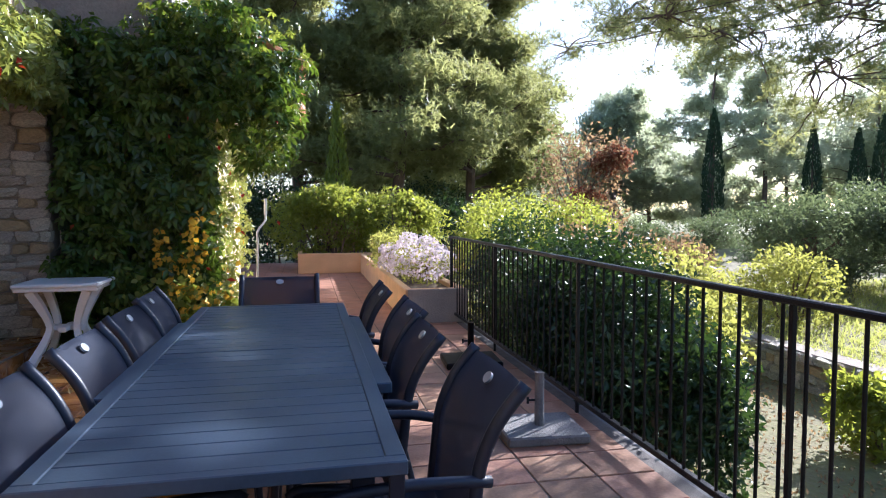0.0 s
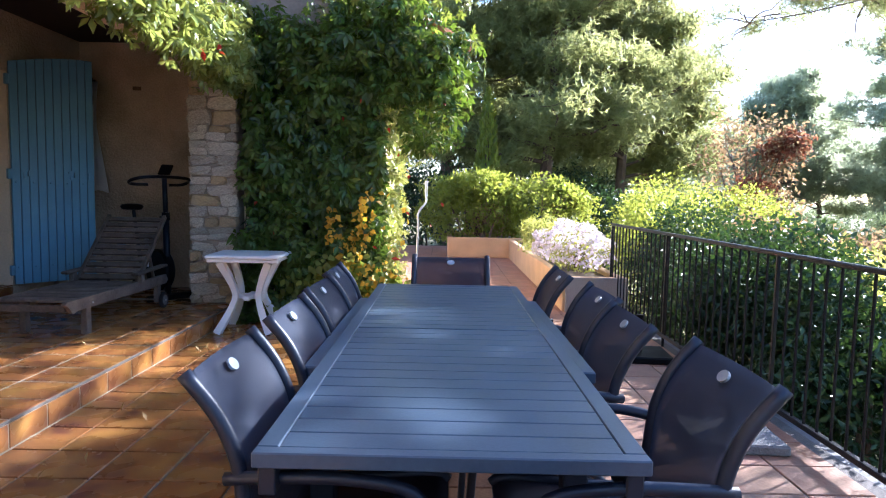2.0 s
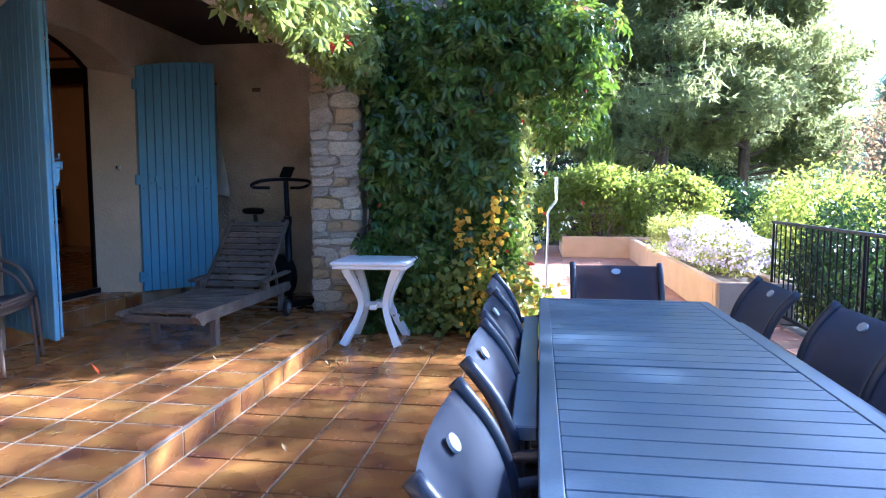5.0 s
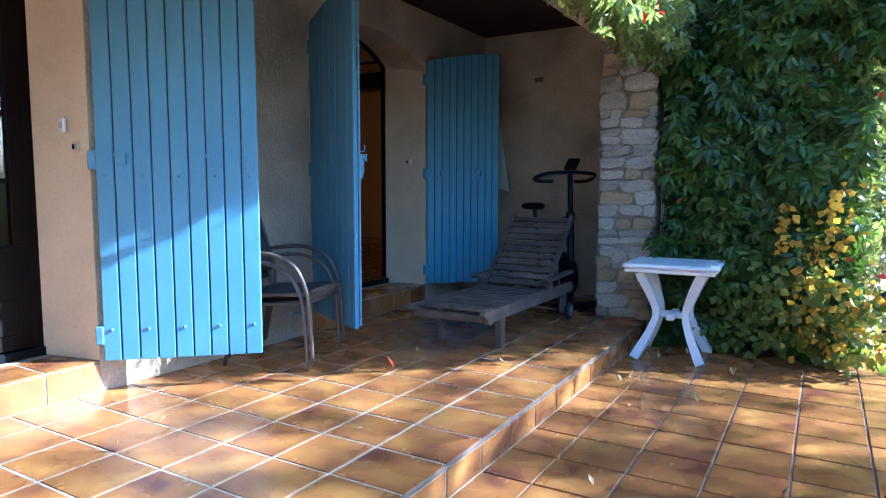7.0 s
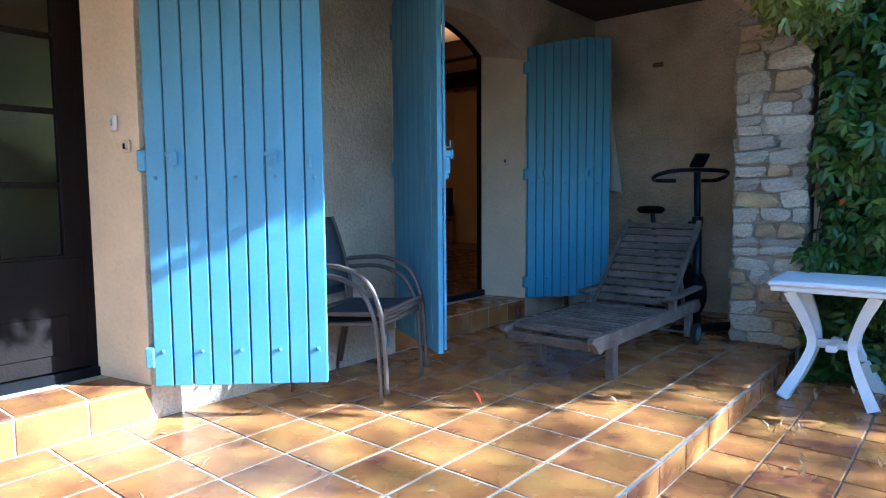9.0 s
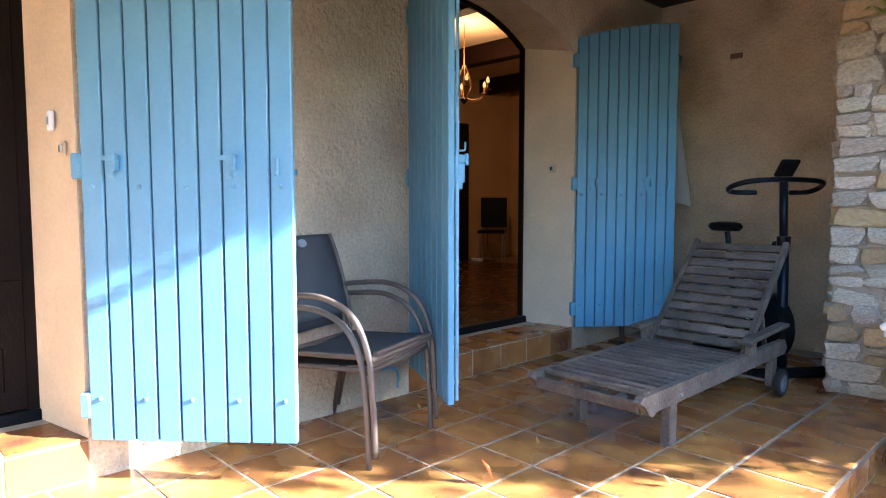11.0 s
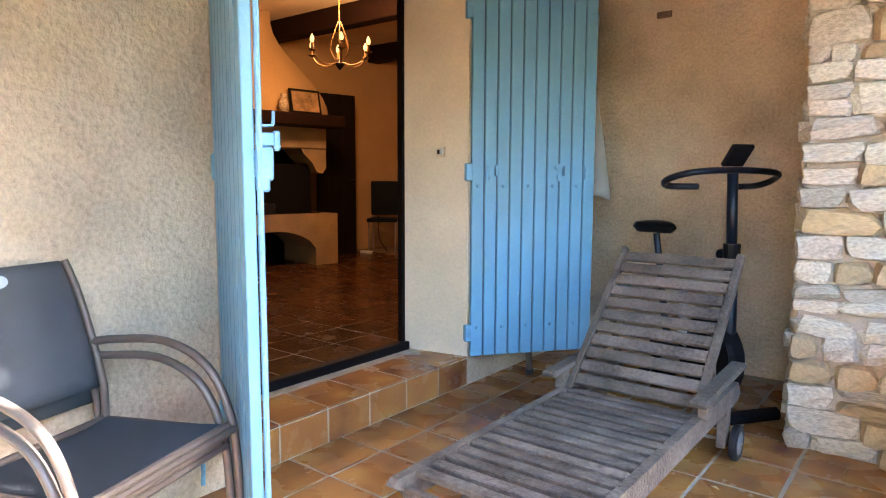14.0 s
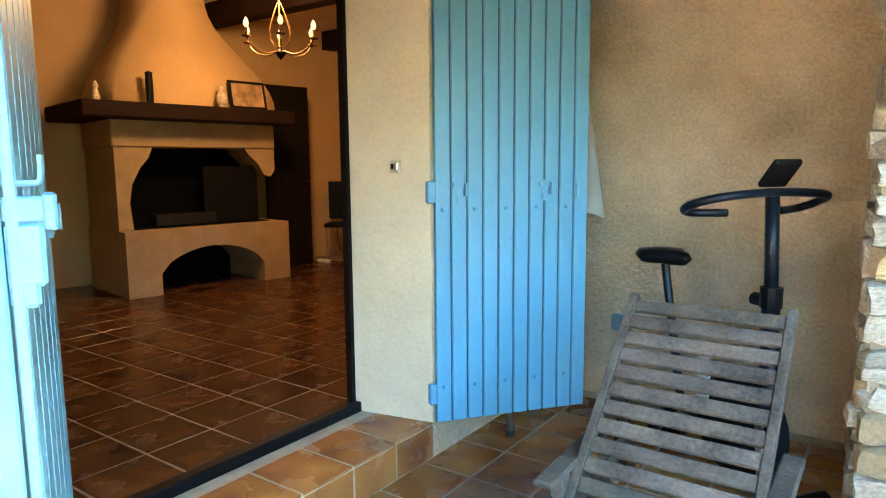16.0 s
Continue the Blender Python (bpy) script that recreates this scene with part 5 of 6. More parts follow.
for k in range(26):
    x = R.uniform(0.47, 0.85)
    pts = [(x + R.normal(0, 0.03), 8.4 + R.normal(0, 0.02), z) for z in np.linspace(0.1, 2.4, 7)]
    tube(bm, arc(pts, 3), 0.006, 4, False)
for k in range(8):
    x = R.uniform(1.0, 2.1)
    pts = [(x + R.normal(0, 0.05), 8.38 + R.normal(0, 0.03), z) for z in np.linspace(0.0, 2.5, 7)]
    tube(bm, arc(pts, 3), 0.012, 4, False)
part("woody_base", bm, BARK, cr, "bare woody creeper stems")
# creeper hanging from the porch beam
cl = thing("hanging_creeper", "sunlit pale green creeper hanging from the porch beam", "creeper", kind="stuff")
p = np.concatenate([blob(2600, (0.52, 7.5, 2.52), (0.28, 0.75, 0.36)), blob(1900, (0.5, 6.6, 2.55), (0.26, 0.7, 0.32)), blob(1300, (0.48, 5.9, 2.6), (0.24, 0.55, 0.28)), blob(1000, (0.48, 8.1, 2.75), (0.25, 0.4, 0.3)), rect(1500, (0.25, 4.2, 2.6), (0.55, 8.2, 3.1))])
palmate("leaves", R, p[::4], 0.1, CREEPER_LIT, cl, (0.3, -0.3, 0.2))
foliage("red_leaves", R, rect(14, (0.5, 6.6, 2.3), (0.7, 7.8, 2.6)), 0.07, RED_LEAF, cl, ratio=0.5, droop=1.0)
# vine with yellow leaves
vn = thing("yellow_vine", "vine with yellow autumn leaves at the foot of the creeper", "vine", kind="stuff")
p = np.concatenate([blob(34, (1.42, 8.0, 1.0), (0.07, 0.06, 0.26)), blob(60, (1.76, 7.98, 1.08), (0.11, 0.09, 0.3)), blob(60, (1.62, 7.96, 0.75), (0.16, 0.1, 0.22)), blob(110, (1.8, 7.9, 0.38), (0.4, 0.15, 0.34)), rect(90, (1.4, 7.8, 0.05), (2.3, 8.1, 0.6)), rect(16, (1.85, 8.0, 0.5), (2.15, 8.3, 1.6))])
foliage("yellow_leaves", R, p, 0.06, YELLOW, vn, ratio=0.85, out=(0, -1, 0), droop=0.7)
p = np.concatenate([blob(380, (1.5, 7.98, 0.4), (0.5, 0.16, 0.38)), blob(220, (1.95, 7.95, 0.3), (0.3, 0.2, 0.3)), blob(120, (1.1, 8.05, 0.25), (0.3, 0.15, 0.25))])
foliage("green_leaves", R, p, 0.08, VINE, vn, ratio=0.8, out=(0, -1, 0.3), droop=0.6)


def shrub(name, label, centre, radius, n, material, size=0.07, ratio=0.45, extra=(), category="shrub", droop=0.1, stems=6, kind=""):
    """A bush of lumps of leaves over woody stems."""
    th = thing(name, label, category, pose(0, 0, 0), kind=kind)
    cx, cy, cz = centre
    rx, ry, rz = radius
    pts = [blob(int(n * 0.45), centre, radius, 0.12, 0.75)]
    for k in range(9):
        a = R.uniform(0, 2 * math.pi)
        q = R.uniform(0.35, 0.8)
        c = (cx + rx * q * math.cos(a), cy + ry * q * math.sin(a), cz + rz * R.uniform(0.1, 0.62))
        pts.append(blob(int(n * 0.06), c, (rx * 0.38, ry * 0.38, rz * 0.42), 0.25, 0.5))
    foliage("leaves", R, np.concatenate(pts), size, material, th, ratio=ratio, droop=droop, wild=0.9)
    bm = B()
    for k in range(stems):
        a = R.uniform(0, 2 * math.pi)
        tube(bm, arc([(cx + 0.1 * rx * math.cos(a), cy + 0.1 * ry * math.sin(a), cz - rz * 1.02), (cx + 0.3 * rx * math.cos(a), cy + 0.3 * ry * math.sin(a), cz - rz * 0.2), (cx + 0.6 * rx * math.cos(a), cy + 0.6 * ry * math.sin(a), cz + rz * 0.5)], 3), [0.03 * (1 - 0.11 * i) for i in range(7)], 5)
    part("woody_base", bm, BARK, th)
    return th


# bushes in the planters
shrub("hedge_bush", "clipped glossy green bush in the end planter", (3.1, 16.2, 1.05), (1.25, 0.85, 0.85), 11000, HEDGE, 0.10)
shrub("hedge_bush", "sunlit yellow-green bush in the end planter", (4.7, 16.3, 0.95), (1.2, 0.85, 0.8), 9000, HEDGE, 0.10)
shrub("flowering_bush", "low bush full of white and mauve flowers", (4.25, 10.5, 0.6), (0.42, 1.35, 0.28), 3500, GOLD_SHRUB, 0.05, stems=4)
fl = thing("flower_carpet", "white and mauve daisies over the planter", "flowers", kind="stuff")
p = blob(5600, (4.22, 10.5, 0.64), (0.45, 1.4, 0.3), 0.18, 0.9)
foliage("petals", R, p[p[:, 2] > 0.5], 0.035, PETAL, fl, ratio=0.9, droop=-0.4)
shrub("flowering_bush", "feathery pale shrub with small white flowers", (4.2, 12.4, 0.6), (0.45, 1.2, 0.42), 3500, GOLD_SHRUB, 0.06, stems=4)
shrub("dry_shrub", "straggly dry flowering shrub", (3.4, 15.7, 0.75), (0.5, 0.3, 0.5), 500, DRY_LEAF, 0.06)
# shrubs along the outside of the railing
for x, y, z, rx, ry, rz, m in ((5.25, 5.8, -0.22, 0.6, 0.7, 0.7, HEDGE_DARK), (5.4, 6.6, 0.0, 0.7, 0.8, 0.95, HEDGE_DARK), (5.4, 7.4, 0.1, 0.75, 0.85, 1.0, HEDGE_DARK), (5.5, 8.6, 0.1, 0.8, 0.9, 1.05, HEDGE_DARK), (5.7, 9.9, 0.2, 0.9, 0.9, 1.1, HEDGE_DARK), (5.8, 11.3, 0.35, 0.9, 1.0, 1.1, HEDGE), (6.4, 13.0, 0.45, 1.1, 1.1, 1.3, HEDGE), (7.8, 13.6, 0.4, 1.2, 1.1, 1.25, HEDGE)):
    shrub("garden_shrub", "dark dense shrub behind the railing" if m is HEDGE_DARK else "sunlit green shrub beyond the railing", (x, y, z), (rx, ry, rz), 9500 if m is HEDGE_DARK else 6500, m, 0.07, category="shrub")
for x, y, z, rx, ry, rz, m, lab in ((7.2, 9.3, -0.1, 1.0, 1.0, 0.8, GOLD_SHRUB, "yellow-green sunlit garden shrub"), (8.1, 10.6, 0.05, 1.1, 1.0, 0.85, GOLD_SHRUB, "yellow-green sunlit garden shrub"), (7.2, 11.3, 0.25, 0.9, 0.8, 0.9, DRY_LEAF, "tan and pink dry garden shrub"), (9.4, 12.6, 0.15, 0.9, 0.9, 0.8, DRY_LEAF, "tan and pink dry garden shrub"), (10.2, 10.4, 0.0, 0.8, 0.8, 0.75, GOLD_SHRUB, "yellow-green sunlit garden shrub"), (6.6, 7.9, -0.25, 0.8, 0.8, 0.75, GOLD_SHRUB, "yellow-green sunlit garden shrub"), (7.7, 6.3, -0.5, 0.42, 0.42, 0.36, HEDGE, "small green shrub in the dry garden bed")):
    shrub("garden_shrub", lab, (x, y, z), (rx, ry, rz), 3600, m, 0.08)


def limb(bm, p, q, r0, r1, wob=0.15, seg=6):
    p, q = Vector(p), Vector(q)
    n = 5
    pts = [p.lerp(q, i / n) + Vector((R.normal(0, wob), R.normal(0, wob), R.normal(0, wob * 0.5))) * (0 if i in (0,) else 1) for i in range(n + 1)]
    tube(bm, arc(pts, 2), [r0 + (r1 - r0) * i / (2 * n) for i in range(2 * n + 1)], seg)
    return pts


def pine(label, base, height, spread, first, limbs, tufts, material, needle=0.14, lean=(0, 0), blades=4, width=0.012, trunk_r=0.16):
    """A pine: a leaning trunk, limbs, and cloud-like clumps of needle tufts."""
    th = thing("pine_tree", label, "tree", pose(0, 0, 0))
    bx, by, bz = base
    bm = B()
    top = (bx + lean[0], by + lean[1], bz + height)
    spine = limb(bm, base, top, trunk_r, 0.04, 0.12, 8)
    part("trunk", bm, BARK, th)
    bm = B()
    clumps = []
    for k in range(limbs):
        q = first + (1 - first) * (k + R.random()) / limbs
        f = q * 5
        i = min(int(f), 4)
        s = spine[i].lerp(spine[i + 1], f - i)
        a = R.uniform(0, 2 * math.pi)
        reach = spread * (1.15 - 0.75 * (q - first) / (1 - first)) * R.uniform(0.55, 1.1)
        e = (s.x + reach * math.cos(a), s.y + reach * math.sin(a), s.z + R.uniform(0.0, 0.3) * reach)
        pts = limb(bm, s, e, trunk_r * 0.32 * (1.2 - q), 0.012, 0.1, 5)
        for w in (2, 3, 4, 5):
            c = pts[w]
            for _ in range(2):
                o = (c.x + R.normal(0, 0.12 * spread), c.y + R.normal(0, 0.12 * spread), c.z + R.uniform(-0.05, 0.14) * spread)
                clumps.append((o, spread * R.uniform(0.14, 0.25)))
                limb(bm, c, o, 0.012, 0.005, 0.02, 4)
    part("branchwork", bm, BARK, th)
    per = max(8, tufts // len(clumps))
    p = np.concatenate([blob(per, c, (r, r, r * 0.8), 0.4, 0.25) for c, r in clumps])
    v, f = needle_arrays(R, p, needle, width, blades)
    raw_mesh("crown", v, f, material, th)
    return th


pine("tall green pine behind the planters, lit from behind", (5.6, 22.5, -0.8), 12.5, 3.6, 0.25, 46, 40000, PINE, 0.2, (0.3, 0.3), 5, 0.022, 0.24)
pine("tall green pine behind the planters, lit from behind", (2.6, 24.0, -0.8), 13.0, 3.6, 0.22, 44, 36000, PINE, 0.2, (-0.3, 0.2), 5, 0.022, 0.24)
pine("tall spreading pine with a sunlit side", (8.6, 25.0, -0.8), 11.5, 3.3, 0.22, 44, 36000, PINE, 0.2, (0.4, 0), 5, 0.022, 0.22)
pine("dense dark pine in the wood behind the house", (-1.5, 27.0, -0.8), 12.0, 3.6, 0.2, 28, 18000, PINE, 0.24, (0, 0), 5, 0.026, 0.22)
pine("dense pine in the wood behind", (6.0, 31.0, -0.8), 11.0, 4.0, 0.15, 28, 18000, PINE, 0.26, (0, 0), 5, 0.03, 0.22)
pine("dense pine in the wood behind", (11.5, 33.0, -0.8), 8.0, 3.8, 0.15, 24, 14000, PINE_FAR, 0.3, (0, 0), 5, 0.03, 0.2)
pine("far pine in backlight, haze in its colour", (24, 44, -0.8), 10.0, 4.2, 0.2, 26, 14000, PINE_FAR, 0.36, (0, 0), 5, 0.04, 0.22)
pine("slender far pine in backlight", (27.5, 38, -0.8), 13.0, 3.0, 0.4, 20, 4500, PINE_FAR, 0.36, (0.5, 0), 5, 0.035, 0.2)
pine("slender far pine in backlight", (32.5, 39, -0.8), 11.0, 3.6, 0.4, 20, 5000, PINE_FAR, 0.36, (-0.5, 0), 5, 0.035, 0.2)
pine("far pine in backlight, haze in its colour", (40, 38, -0.8), 11.0, 4.5, 0.25, 24, 6000, PINE_FAR, 0.4, (0, 0), 5, 0.04, 0.22)
pine("far pine in backlight, haze in its colour", (18, 46, -0.8), 8.0, 4.5, 0.15, 22, 6000, PINE_FAR, 0.4, (0, 0), 5, 0.04, 0.22)
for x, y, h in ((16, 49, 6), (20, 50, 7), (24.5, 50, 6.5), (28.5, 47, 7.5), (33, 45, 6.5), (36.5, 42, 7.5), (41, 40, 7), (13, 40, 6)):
    pine("far pine in the backlit wood, haze in its colour", (x, y, -0.8), h, 4.2, 0.06, 20, 6000, PINE_FAR, 0.4, (0, 0), 5, 0.045, 0.2)
# the pine whose boughs reach over the garden and break up the sunlight
big = pine("large pine whose boughs reach over the garden", (12.6, 6.4, -0.85), 8.6, 4.2, 0.5, 16, 3000, PINE, 0.13, (-0.6, 0.8), 6, 0.006, 0.18)
bm = B()
tips = []
for e in ((6.7, 9.2, 3.9), (7.0, 8.8, 3.79), (7.2, 8.5, 3.5), (7.4, 8.2, 3.25), (7.6, 7.9, 3.12), (7.8, 7.6, 2.87), (7.9, 7.1, 2.68), (8.0, 6.8, 2.5), (7.6, 9.5, 4.32), (8.5, 8.1, 3.71), (8.5, 7.2, 3.25), (8.0, 10.5, 4.1), (7.4, 9.6, 4.2), (8.5, 11.4, 4.2), (7.6, 11.2, 4.3), (7.0, 10.2, 4.0), (7.7, 12.2, 4.3), (6.9, 10.9, 3.8)):
    pts = limb(bm, (12.3, 6.8, 4.9 + 0.6 * R.random()), e, 0.035, 0.006, 0.22, 5)
    for w in (2, 3, 4, 5):
        for _ in range(6):
            c = pts[w]
            o = (c.x + R.normal(0, 0.38), c.y + R.normal(0, 0.38), c.z + R.normal(-0.06, 0.22))
            limb(bm, c, o, 0.012, 0.004, 0.03, 4)
            tips.append(o)
# extra boughs above the view, added to dapple the sun on the porch
high = []
for e in ((9.3, 12.2, 6.5), (10.4, 13.0, 6.9), (9.2, 13.4, 6.3), (10.2, 11.6, 6.9), (10.9, 12.2, 7.2), (11.4, 13.6, 7.4), (9.8, 10.6, 6.6), (10.0, 14.2, 6.8), (11.6, 11.4, 7.2)):
    pts = limb(bm, (12.1, 7.2, 5.8 + 0.5 * R.random()), e, 0.05, 0.01, 0.14, 5)
    for w in (4, 5):
        for _ in range(4):
            c = pts[w]
            o = (c.x + R.normal(0, 0.5), c.y + R.normal(0, 0.5), c.z + R.normal(0, 0.25))
            limb(bm, c, o, 0.012, 0.004, 0.03, 4)
            high.append(o)
part("boughwork", bm, BARK, big)
p = np.concatenate([blob(17, c, (0.3, 0.3, 0.2), 0.4, 0.2) for c in high])
v, f = needle_arrays(R, p, 0.13, 0.006, 7)
raw_mesh("added_dapple_needles", v, f, PINE, big)
p = np.concatenate([blob(34, c, (0.3, 0.3, 0.18), 0.4, 0.15) for c in tips])
v, f = needle_arrays(R, p, 0.1, 0.005, 8)
raw_mesh("needles", v, f, PINE, big)


# pines added out of view: less fill light, darker reflections in the glass
for x, y, h in ((22, 3, 8), (25, -5, 9), (17, -9, 9), (9, -14, 9), (1, -15, 8), (-6, -12, 8), (28, 10, 8), (19, 6.5, 6)):
    pine("unseen pine added to dim fill light and reflections", (x, y, -0.85), h, 4.0, 0.12, 20, 6000, PINE, 0.3, (0, 0), 5, 0.035, 0.2)

for x, y, h in ((20, 10, 7), (24, 8, 8), (17.5, 5, 6.5), (26, 12, 8), (21, 7, 7.5)):
    pine("dense unseen pine added to darken the door glass", (x, y, -0.85), h, 4.0, 0.04, 20, 7000, PINE, 0.4, (0, 0), 5, 0.06, 0.2)


def cypress(x, y, h, r, base=-0.8, material=CYPRESS):
    th = thing("cypress", "narrow dark green cypress tree in the garden", "tree", pose(0, 0, 0), "cypresses")
    part("trunk", tube(B(), [(x, y, base), (x, y, base + h * 0.9)], [0.12, 0.02], 6), BARK, th)
    n = 2600
    q = R.random(n)
    rad = r * np.minimum(1, (1 - q) * 2.2) ** 0.7 * np.minimum(1, 0.5 + q * 4) * (0.75 + 0.3 * R.random(n))
    a = R.uniform(0, 2 * math.pi, n)
    p = np.stack([x + rad * np.cos(a), y + rad * np.sin(a), base + 0.15 + q * (h - 0.15)], 1)
    foliage("crown", R, p, 0.1 + 0.016 * h, material, th, ratio=0.35, droop=-1.6, wild=0.4)


cypress(3.55, 18.4, 4.7, 0.32, material=HEDGE)
cypress(24.4, 33.0, 7.4, 0.55)
cypress(30.2, 32.5, 6.6, 0.5)
cypress(32.3, 31.6, 6.4, 0.5)
cypress(33.5, 31.2, 7.1, 0.55)


def round_tree(name, label, x, y, base, h, r, n, material, size, ratio, trunk=0.12):
    th = thing(name, label, "tree", pose(0, 0, 0))
    bm = B()
    limb(bm, (x, y, base), (x, y, base + h * 0.45), trunk, trunk * 0.7, 0.06)
    part("trunk", bm, BARK, th)
    bm = B()
    pts = []
    for k in range(16):
        a = R.uniform(0, 2 * math.pi)
        q = R.uniform(0.2, 0.85)
        c = (x + r * q * math.cos(a), y + r * q * math.sin(a), base + h * R.uniform(0.26, 0.88))
        limb(bm, (x, y, base + h * 0.4), c, trunk * 0.4, 0.012, 0.06, 5)
        pts.append(blob(n // 16, c, (r * 0.42, r * 0.42, h * 0.17), 0.3, 0.4))
    part("branchwork", bm, BARK, th)
    foliage("crown", R, np.concatenate(pts), size, material, th, ratio=ratio, droop=0.1, wild=0.9)
    return th


for x, y, h, r in ((12.9, 13.2, 2.5, 1.3), (14.6, 12.2, 2.7, 1.5), (15.4, 14.6, 2.8, 1.5), (18.0, 14.0, 3.0, 1.8), (17.5, 19.0, 2.4, 1.6), (21.5, 19.0, 2.8, 1.9), (14.5, 22.5, 1.9, 1.5), (19.5, 26.0, 2.4, 1.8), (24.5, 22.0, 3.2, 2.0)):
    round_tree("olive_tree", "grey-green olive tree in the garden", x, y, -0.85, h, r, 6500, OLIVE, 0.12, 0.3)
smoke = round_tree("smoke_tree", "bare tan garden tree with fading leaves", 9.5, 17.0, -0.85, 4.4, 1.3, 2200, DRY_LEAF, 0.12, 0.5, 0.08)
foliage("rusty_bough", R, np.concatenate([blob(900, (10.45, 16.8, 2.65), (0.45, 0.45, 0.36), 0.35, 0.3), blob(500, (10.05, 16.8, 2.5), (0.35, 0.35, 0.3), 0.35, 0.3), blob(350, (9.6, 16.7, 1.7), (0.5, 0.4, 0.3), 0.3, 0.3)]), 0.13, RUST, smoke, "rust-red dead bough", ratio=0.4, droop=0.6, wild=0.9)
for x, y, r, h in ((0.5, 20.5, 1.6, 2.6), (2.2, 21.0, 1.5, 3.0), (4.2, 20.0, 1.4, 2.2), (6.8, 20.0, 1.5, 2.4), (8.4, 21.5, 1.6, 2.2), (-1.5, 19.0, 1.6, 3.0), (7.6, 28.0, 2.2, 3.5), (3.5, 28.0, 2.2, 3.5), (-0.5, 28.0, 2.2, 3.5), (-4.0, 33.0, 2.6, 6.0), (-0.6, 34.0, 2.6, 6.5), (2.6, 33.0, 2.6, 6.0), (5.6, 34.5, 2.6, 6.0), (8.8, 35.0, 2.6, 5.0), (12.0, 36.0, 2.6, 4.4)):
    shrub("woodland_bush", "dark bush in the wood behind the terrace", (x, y, h * 0.45 - 0.8), (r, r, h * 0.6), 3000, HEDGE_DARK, 0.15, category="bush", stems=3)
# lawn and low garden wall
lawn = thing("lawn_grass", "sunlit short grass beyond the garden wall", "grass", kind="stuff")
p = rect(26000, (8.8, 5.0, -0.45), (22, 15, -0.44))
v, f = needle_arrays(R, p, 0.12, 0.008, 2, 1.6)
raw_mesh("blades", v, f, GRASS, lawn)
p = rect(5000, (4.7, 1.0, -0.85), (8.8, 12, -0.84))
p = p[np.sin(p[:, 0] * 2.1) * np.sin(p[:, 1] * 1.7) > 0.25]
v, f = needle_arrays(R, p, 0.12, 0.007, 3, 1.4)
raw_mesh("tufts", v, f, GRASS, lawn)
tagged(link_mesh("lawn_bank", boxed(8.9, 3.0, -1.0, 60, 16, -0.45, 0, pose(0, 0, 0)), GRASS_GROUND), "raised lawn terrace behind the wall", "lawn", kind="structure")
gw = tagged(link_mesh("garden_wall", boxed(8.62, 3.0, -1.0, 8.92, 13.5, -0.40), MORTAR), "low dry stone garden wall", "wall", kind="structure")
stone_face(gw, random.Random(8), 8.2, -0.86, -0.42, lambda u, z: pose(8.61, 4.2 + u, z, 0, 0, 90), 0.1, 0.08, 0.17)

litter = thing("ground_litter", "dry leaf litter over the garden soil", "leaf litter", kind="stuff")
p = rect(7000, (4.7, 1.0, -0.848), (8.6, 12, -0.83))
foliage("dry_leaves", R, p, 0.045, DRY_LEAF, litter, ratio=0.5, out=(0, 0, 1), droop=0.0)

# fallen leaves
fr = random.Random(12)
LEAF_ME = []
for s in range(3):
    v, f = leaf_arrays(np.random.default_rng(s), np.zeros((1, 3)), 0.055, 0.45, (0, 0, 1.5), 0.0, 0.3, 0.1)
    v[:, 2] -= v[:, 2].min()
    ob = raw_mesh("fallen_leaf", v, f, FALLEN)
    LEAF_ME.append(ob.data)
    bpy.data.objects.remove(ob)
spots = [(0.55 + fr.random() * 0.35, 6.3 + fr.random() * 1.6, 0.004) for _ in range(26)] + [(fr.uniform(0.6, 1.8), fr.uniform(3.6, 7.6), 0.004) for _ in range(16)] + [(fr.uniform(-1.5, 0.25), fr.uniform(3.4, 8.0), UP + 0.004) for _ in range(20)]
for x, y, z in spots:
    ob = new("fallen_leaf", LEAF_ME[fr.randrange(3)])
    ob.matrix_basis = pose(x, y, z, 0, 0, fr.uniform(0, 360))
    tagged(ob, "dry tan fallen leaf on the tiles", "leaf", "fallen leaves")
rl = raw_mesh("fallen_leaf", leaf_arrays(np.random.default_rng(5), np.zeros((1, 3)), 0.08, 0.5, (0, 0, 1.5), 0.0, 0.3, 0.1)[0], np.array([[0, 1, 2], [0, 2, 3]]), RED_LEAF)
rl.matrix_basis = pose(-0.55, 5.85, UP + 0.02, 0, 0, 40)
tagged(rl, "dark red fallen leaf on the porch tiles", "leaf", "fallen leaves")

# ---- tiles ----
def tile_mesh(w, d, h, material):
    bm = boxed(-w / 2, -d / 2, -h, w / 2, d / 2, 0, 0.004)
    bmesh.ops.recalc_face_normals(bm, faces=bm.faces[:])
    me = bpy.data.meshes.new("tile")
    bm.to_mesh(me)
    bm.free()
    me.materials.append(material)
    return me


tr = random.Random(3)


def lay(parent, me, x0, nx, px, y0, ny, py, z, lift=0.0012):
    for i in range(nx):
        for j in range(ny):
            shared("tile", me, pose(x0 + px * (i + 0.5), y0 + py * (j + 0.5), z + tr.uniform(-lift, lift), tr.uniform(-0.15, 0.15), tr.uniform(-0.15, 0.15), tr.choice((0, 180))), parent)


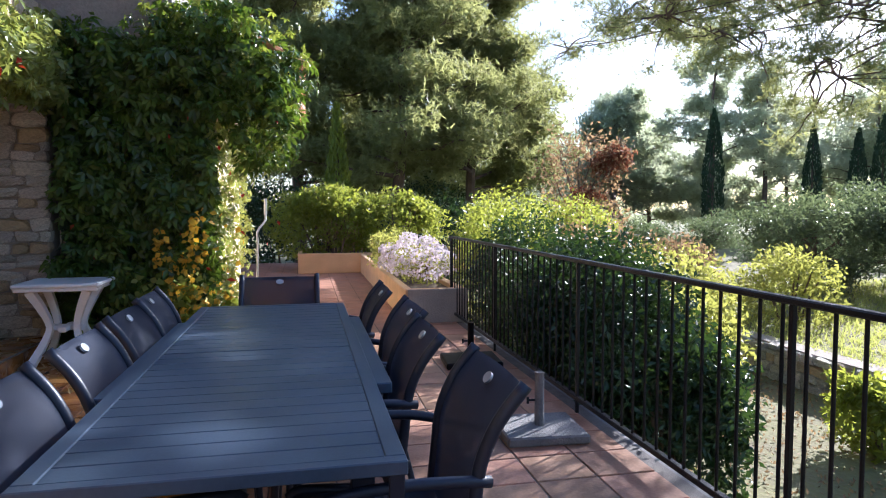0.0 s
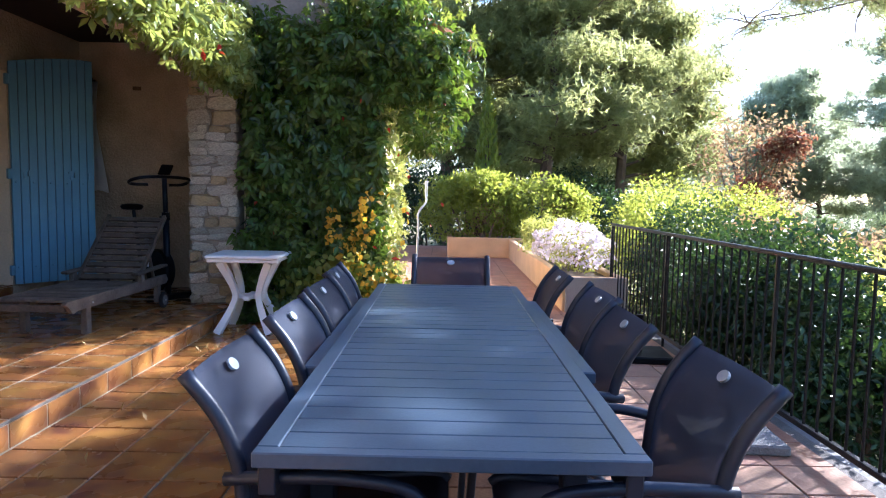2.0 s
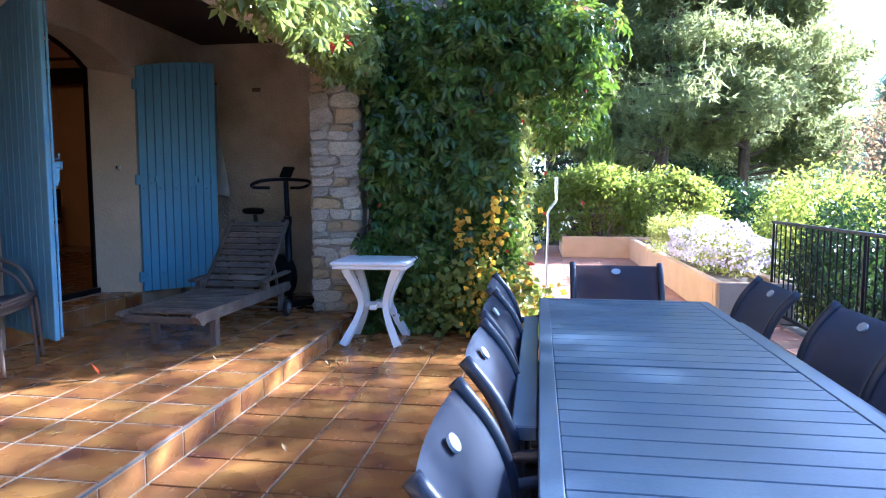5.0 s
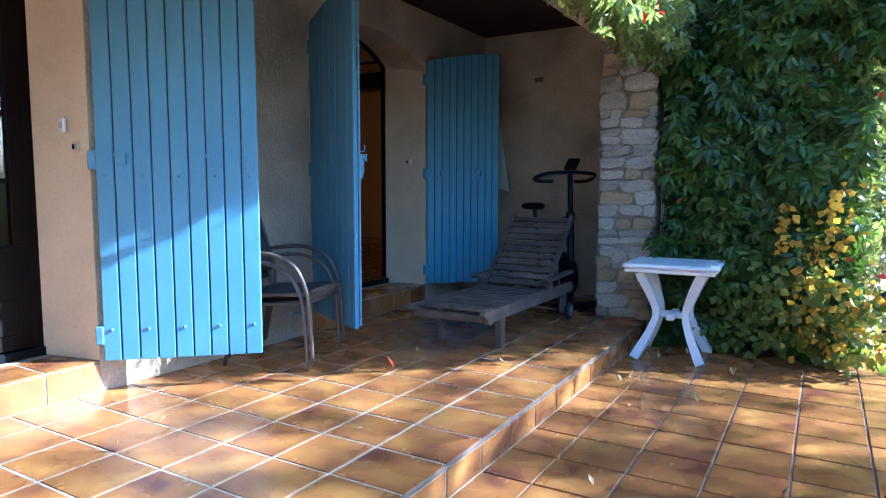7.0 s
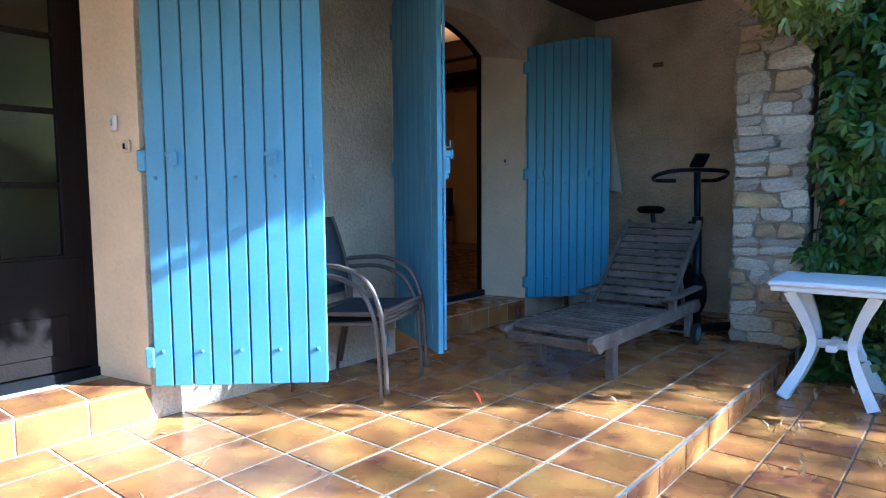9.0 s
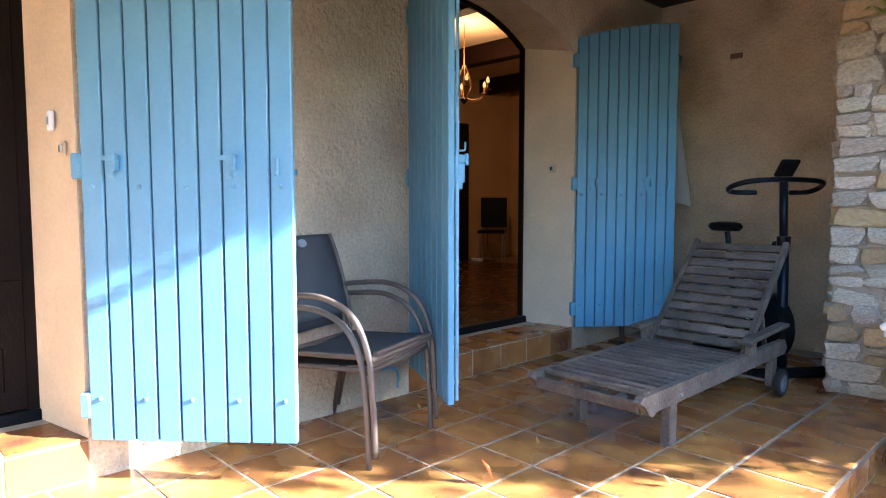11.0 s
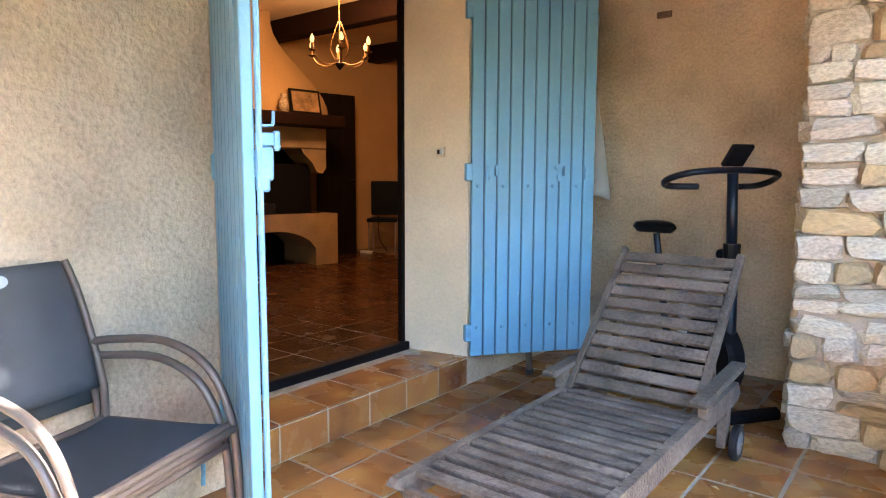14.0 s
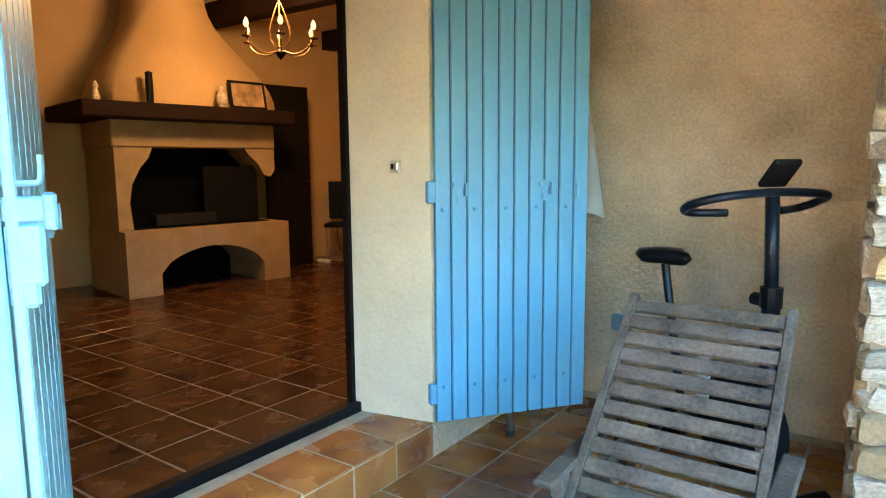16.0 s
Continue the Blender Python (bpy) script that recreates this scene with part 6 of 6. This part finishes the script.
PX = 0.2985
porch_tile = tile_mesh(PX - 0.009, 0.301, 0.02, TILE)
lay(floor_porch, porch_tile, 0.046 - 6 * PX + 0.0, 6, PX, 5.485 - 9 * 0.31, 21, 0.31, UP)
edge_tile = tile_mesh(STEP_X - 0.05, 0.302, 0.02, TILE)
lay(floor_porch, edge_tile, 0.05, 1, STEP_X - 0.05 + 0.006, 5.485 - 9 * 0.31, 21, 0.31, UP)
riser = tile_mesh(0.302, 0.125, 0.014, TILE)
for j in range(19):
    shared("riser_tile", riser, pose(STEP_X + 0.002, 5.33 - 8 * 0.31 + 0.31 * j, 0.07, 90, 0, 90), floor_porch)
part("nosing", boxed(STEP_X - 0.03, 2.6, UP - 0.022, STEP_X + 0.006, 8.25, UP - 0.004, 0.003), GROUT_DARK, floor_porch)
terrace_tile = tile_mesh(0.312, 0.302, 0.02, TILE)
lay(floor_terrace, terrace_tile, 0.63 - 0.32 + 0.0, 6, 0.32, 5.505 - 9 * 0.31, 20, 0.31, 0.0)
terrace_red = tile_mesh(0.312, 0.302, 0.02, TILE_RED)
lay(floor_terrace, terrace_red, 0.63 + 5 * 0.32, 7, 0.32, 5.505 - 9 * 0.31, 20, 0.31, 0.0)
# the far and rear terrace in one piece
bm = B()
for i in range(13):
    for j in range(70):
        y = 5.505 - 29 * 0.31 + 0.31 * j
        if 20 <= j < 40 or (i < 1 and j < 40):
            continue
        x = 0.31 + 0.32 * i
        box(bm, x + 0.004, y + 0.004, -0.018, x + 0.316, y + 0.306, tr.uniform(-0.001, 0.001))
rest = part("far_tiles", bm, TILE_RED, floor_terrace)
rest["kind"] = "stuff"
# the rear of the porch, behind the start of the walk
bm = B()
for j in range(15):
    y = 2.695 - 0.31 * (j + 1)
    for i in range(6):
        x = 0.046 - PX * (6 - i)
        box(bm, x + 0.006, y + 0.006, UP - 0.018, x + PX - 0.006, y + 0.304, UP + tr.uniform(-0.001, 0.001))
    box(bm, 0.052, y + 0.004, UP - 0.018, STEP_X, y + 0.306, UP + tr.uniform(-0.001, 0.001))
    box(bm, STEP_X - 0.002, y + 0.004, 0.008, STEP_X + 0.002, y + 0.306, 0.132)
rear = part("rear_tiles", bm, TILE, floor_porch)
rear["kind"] = "stuff"
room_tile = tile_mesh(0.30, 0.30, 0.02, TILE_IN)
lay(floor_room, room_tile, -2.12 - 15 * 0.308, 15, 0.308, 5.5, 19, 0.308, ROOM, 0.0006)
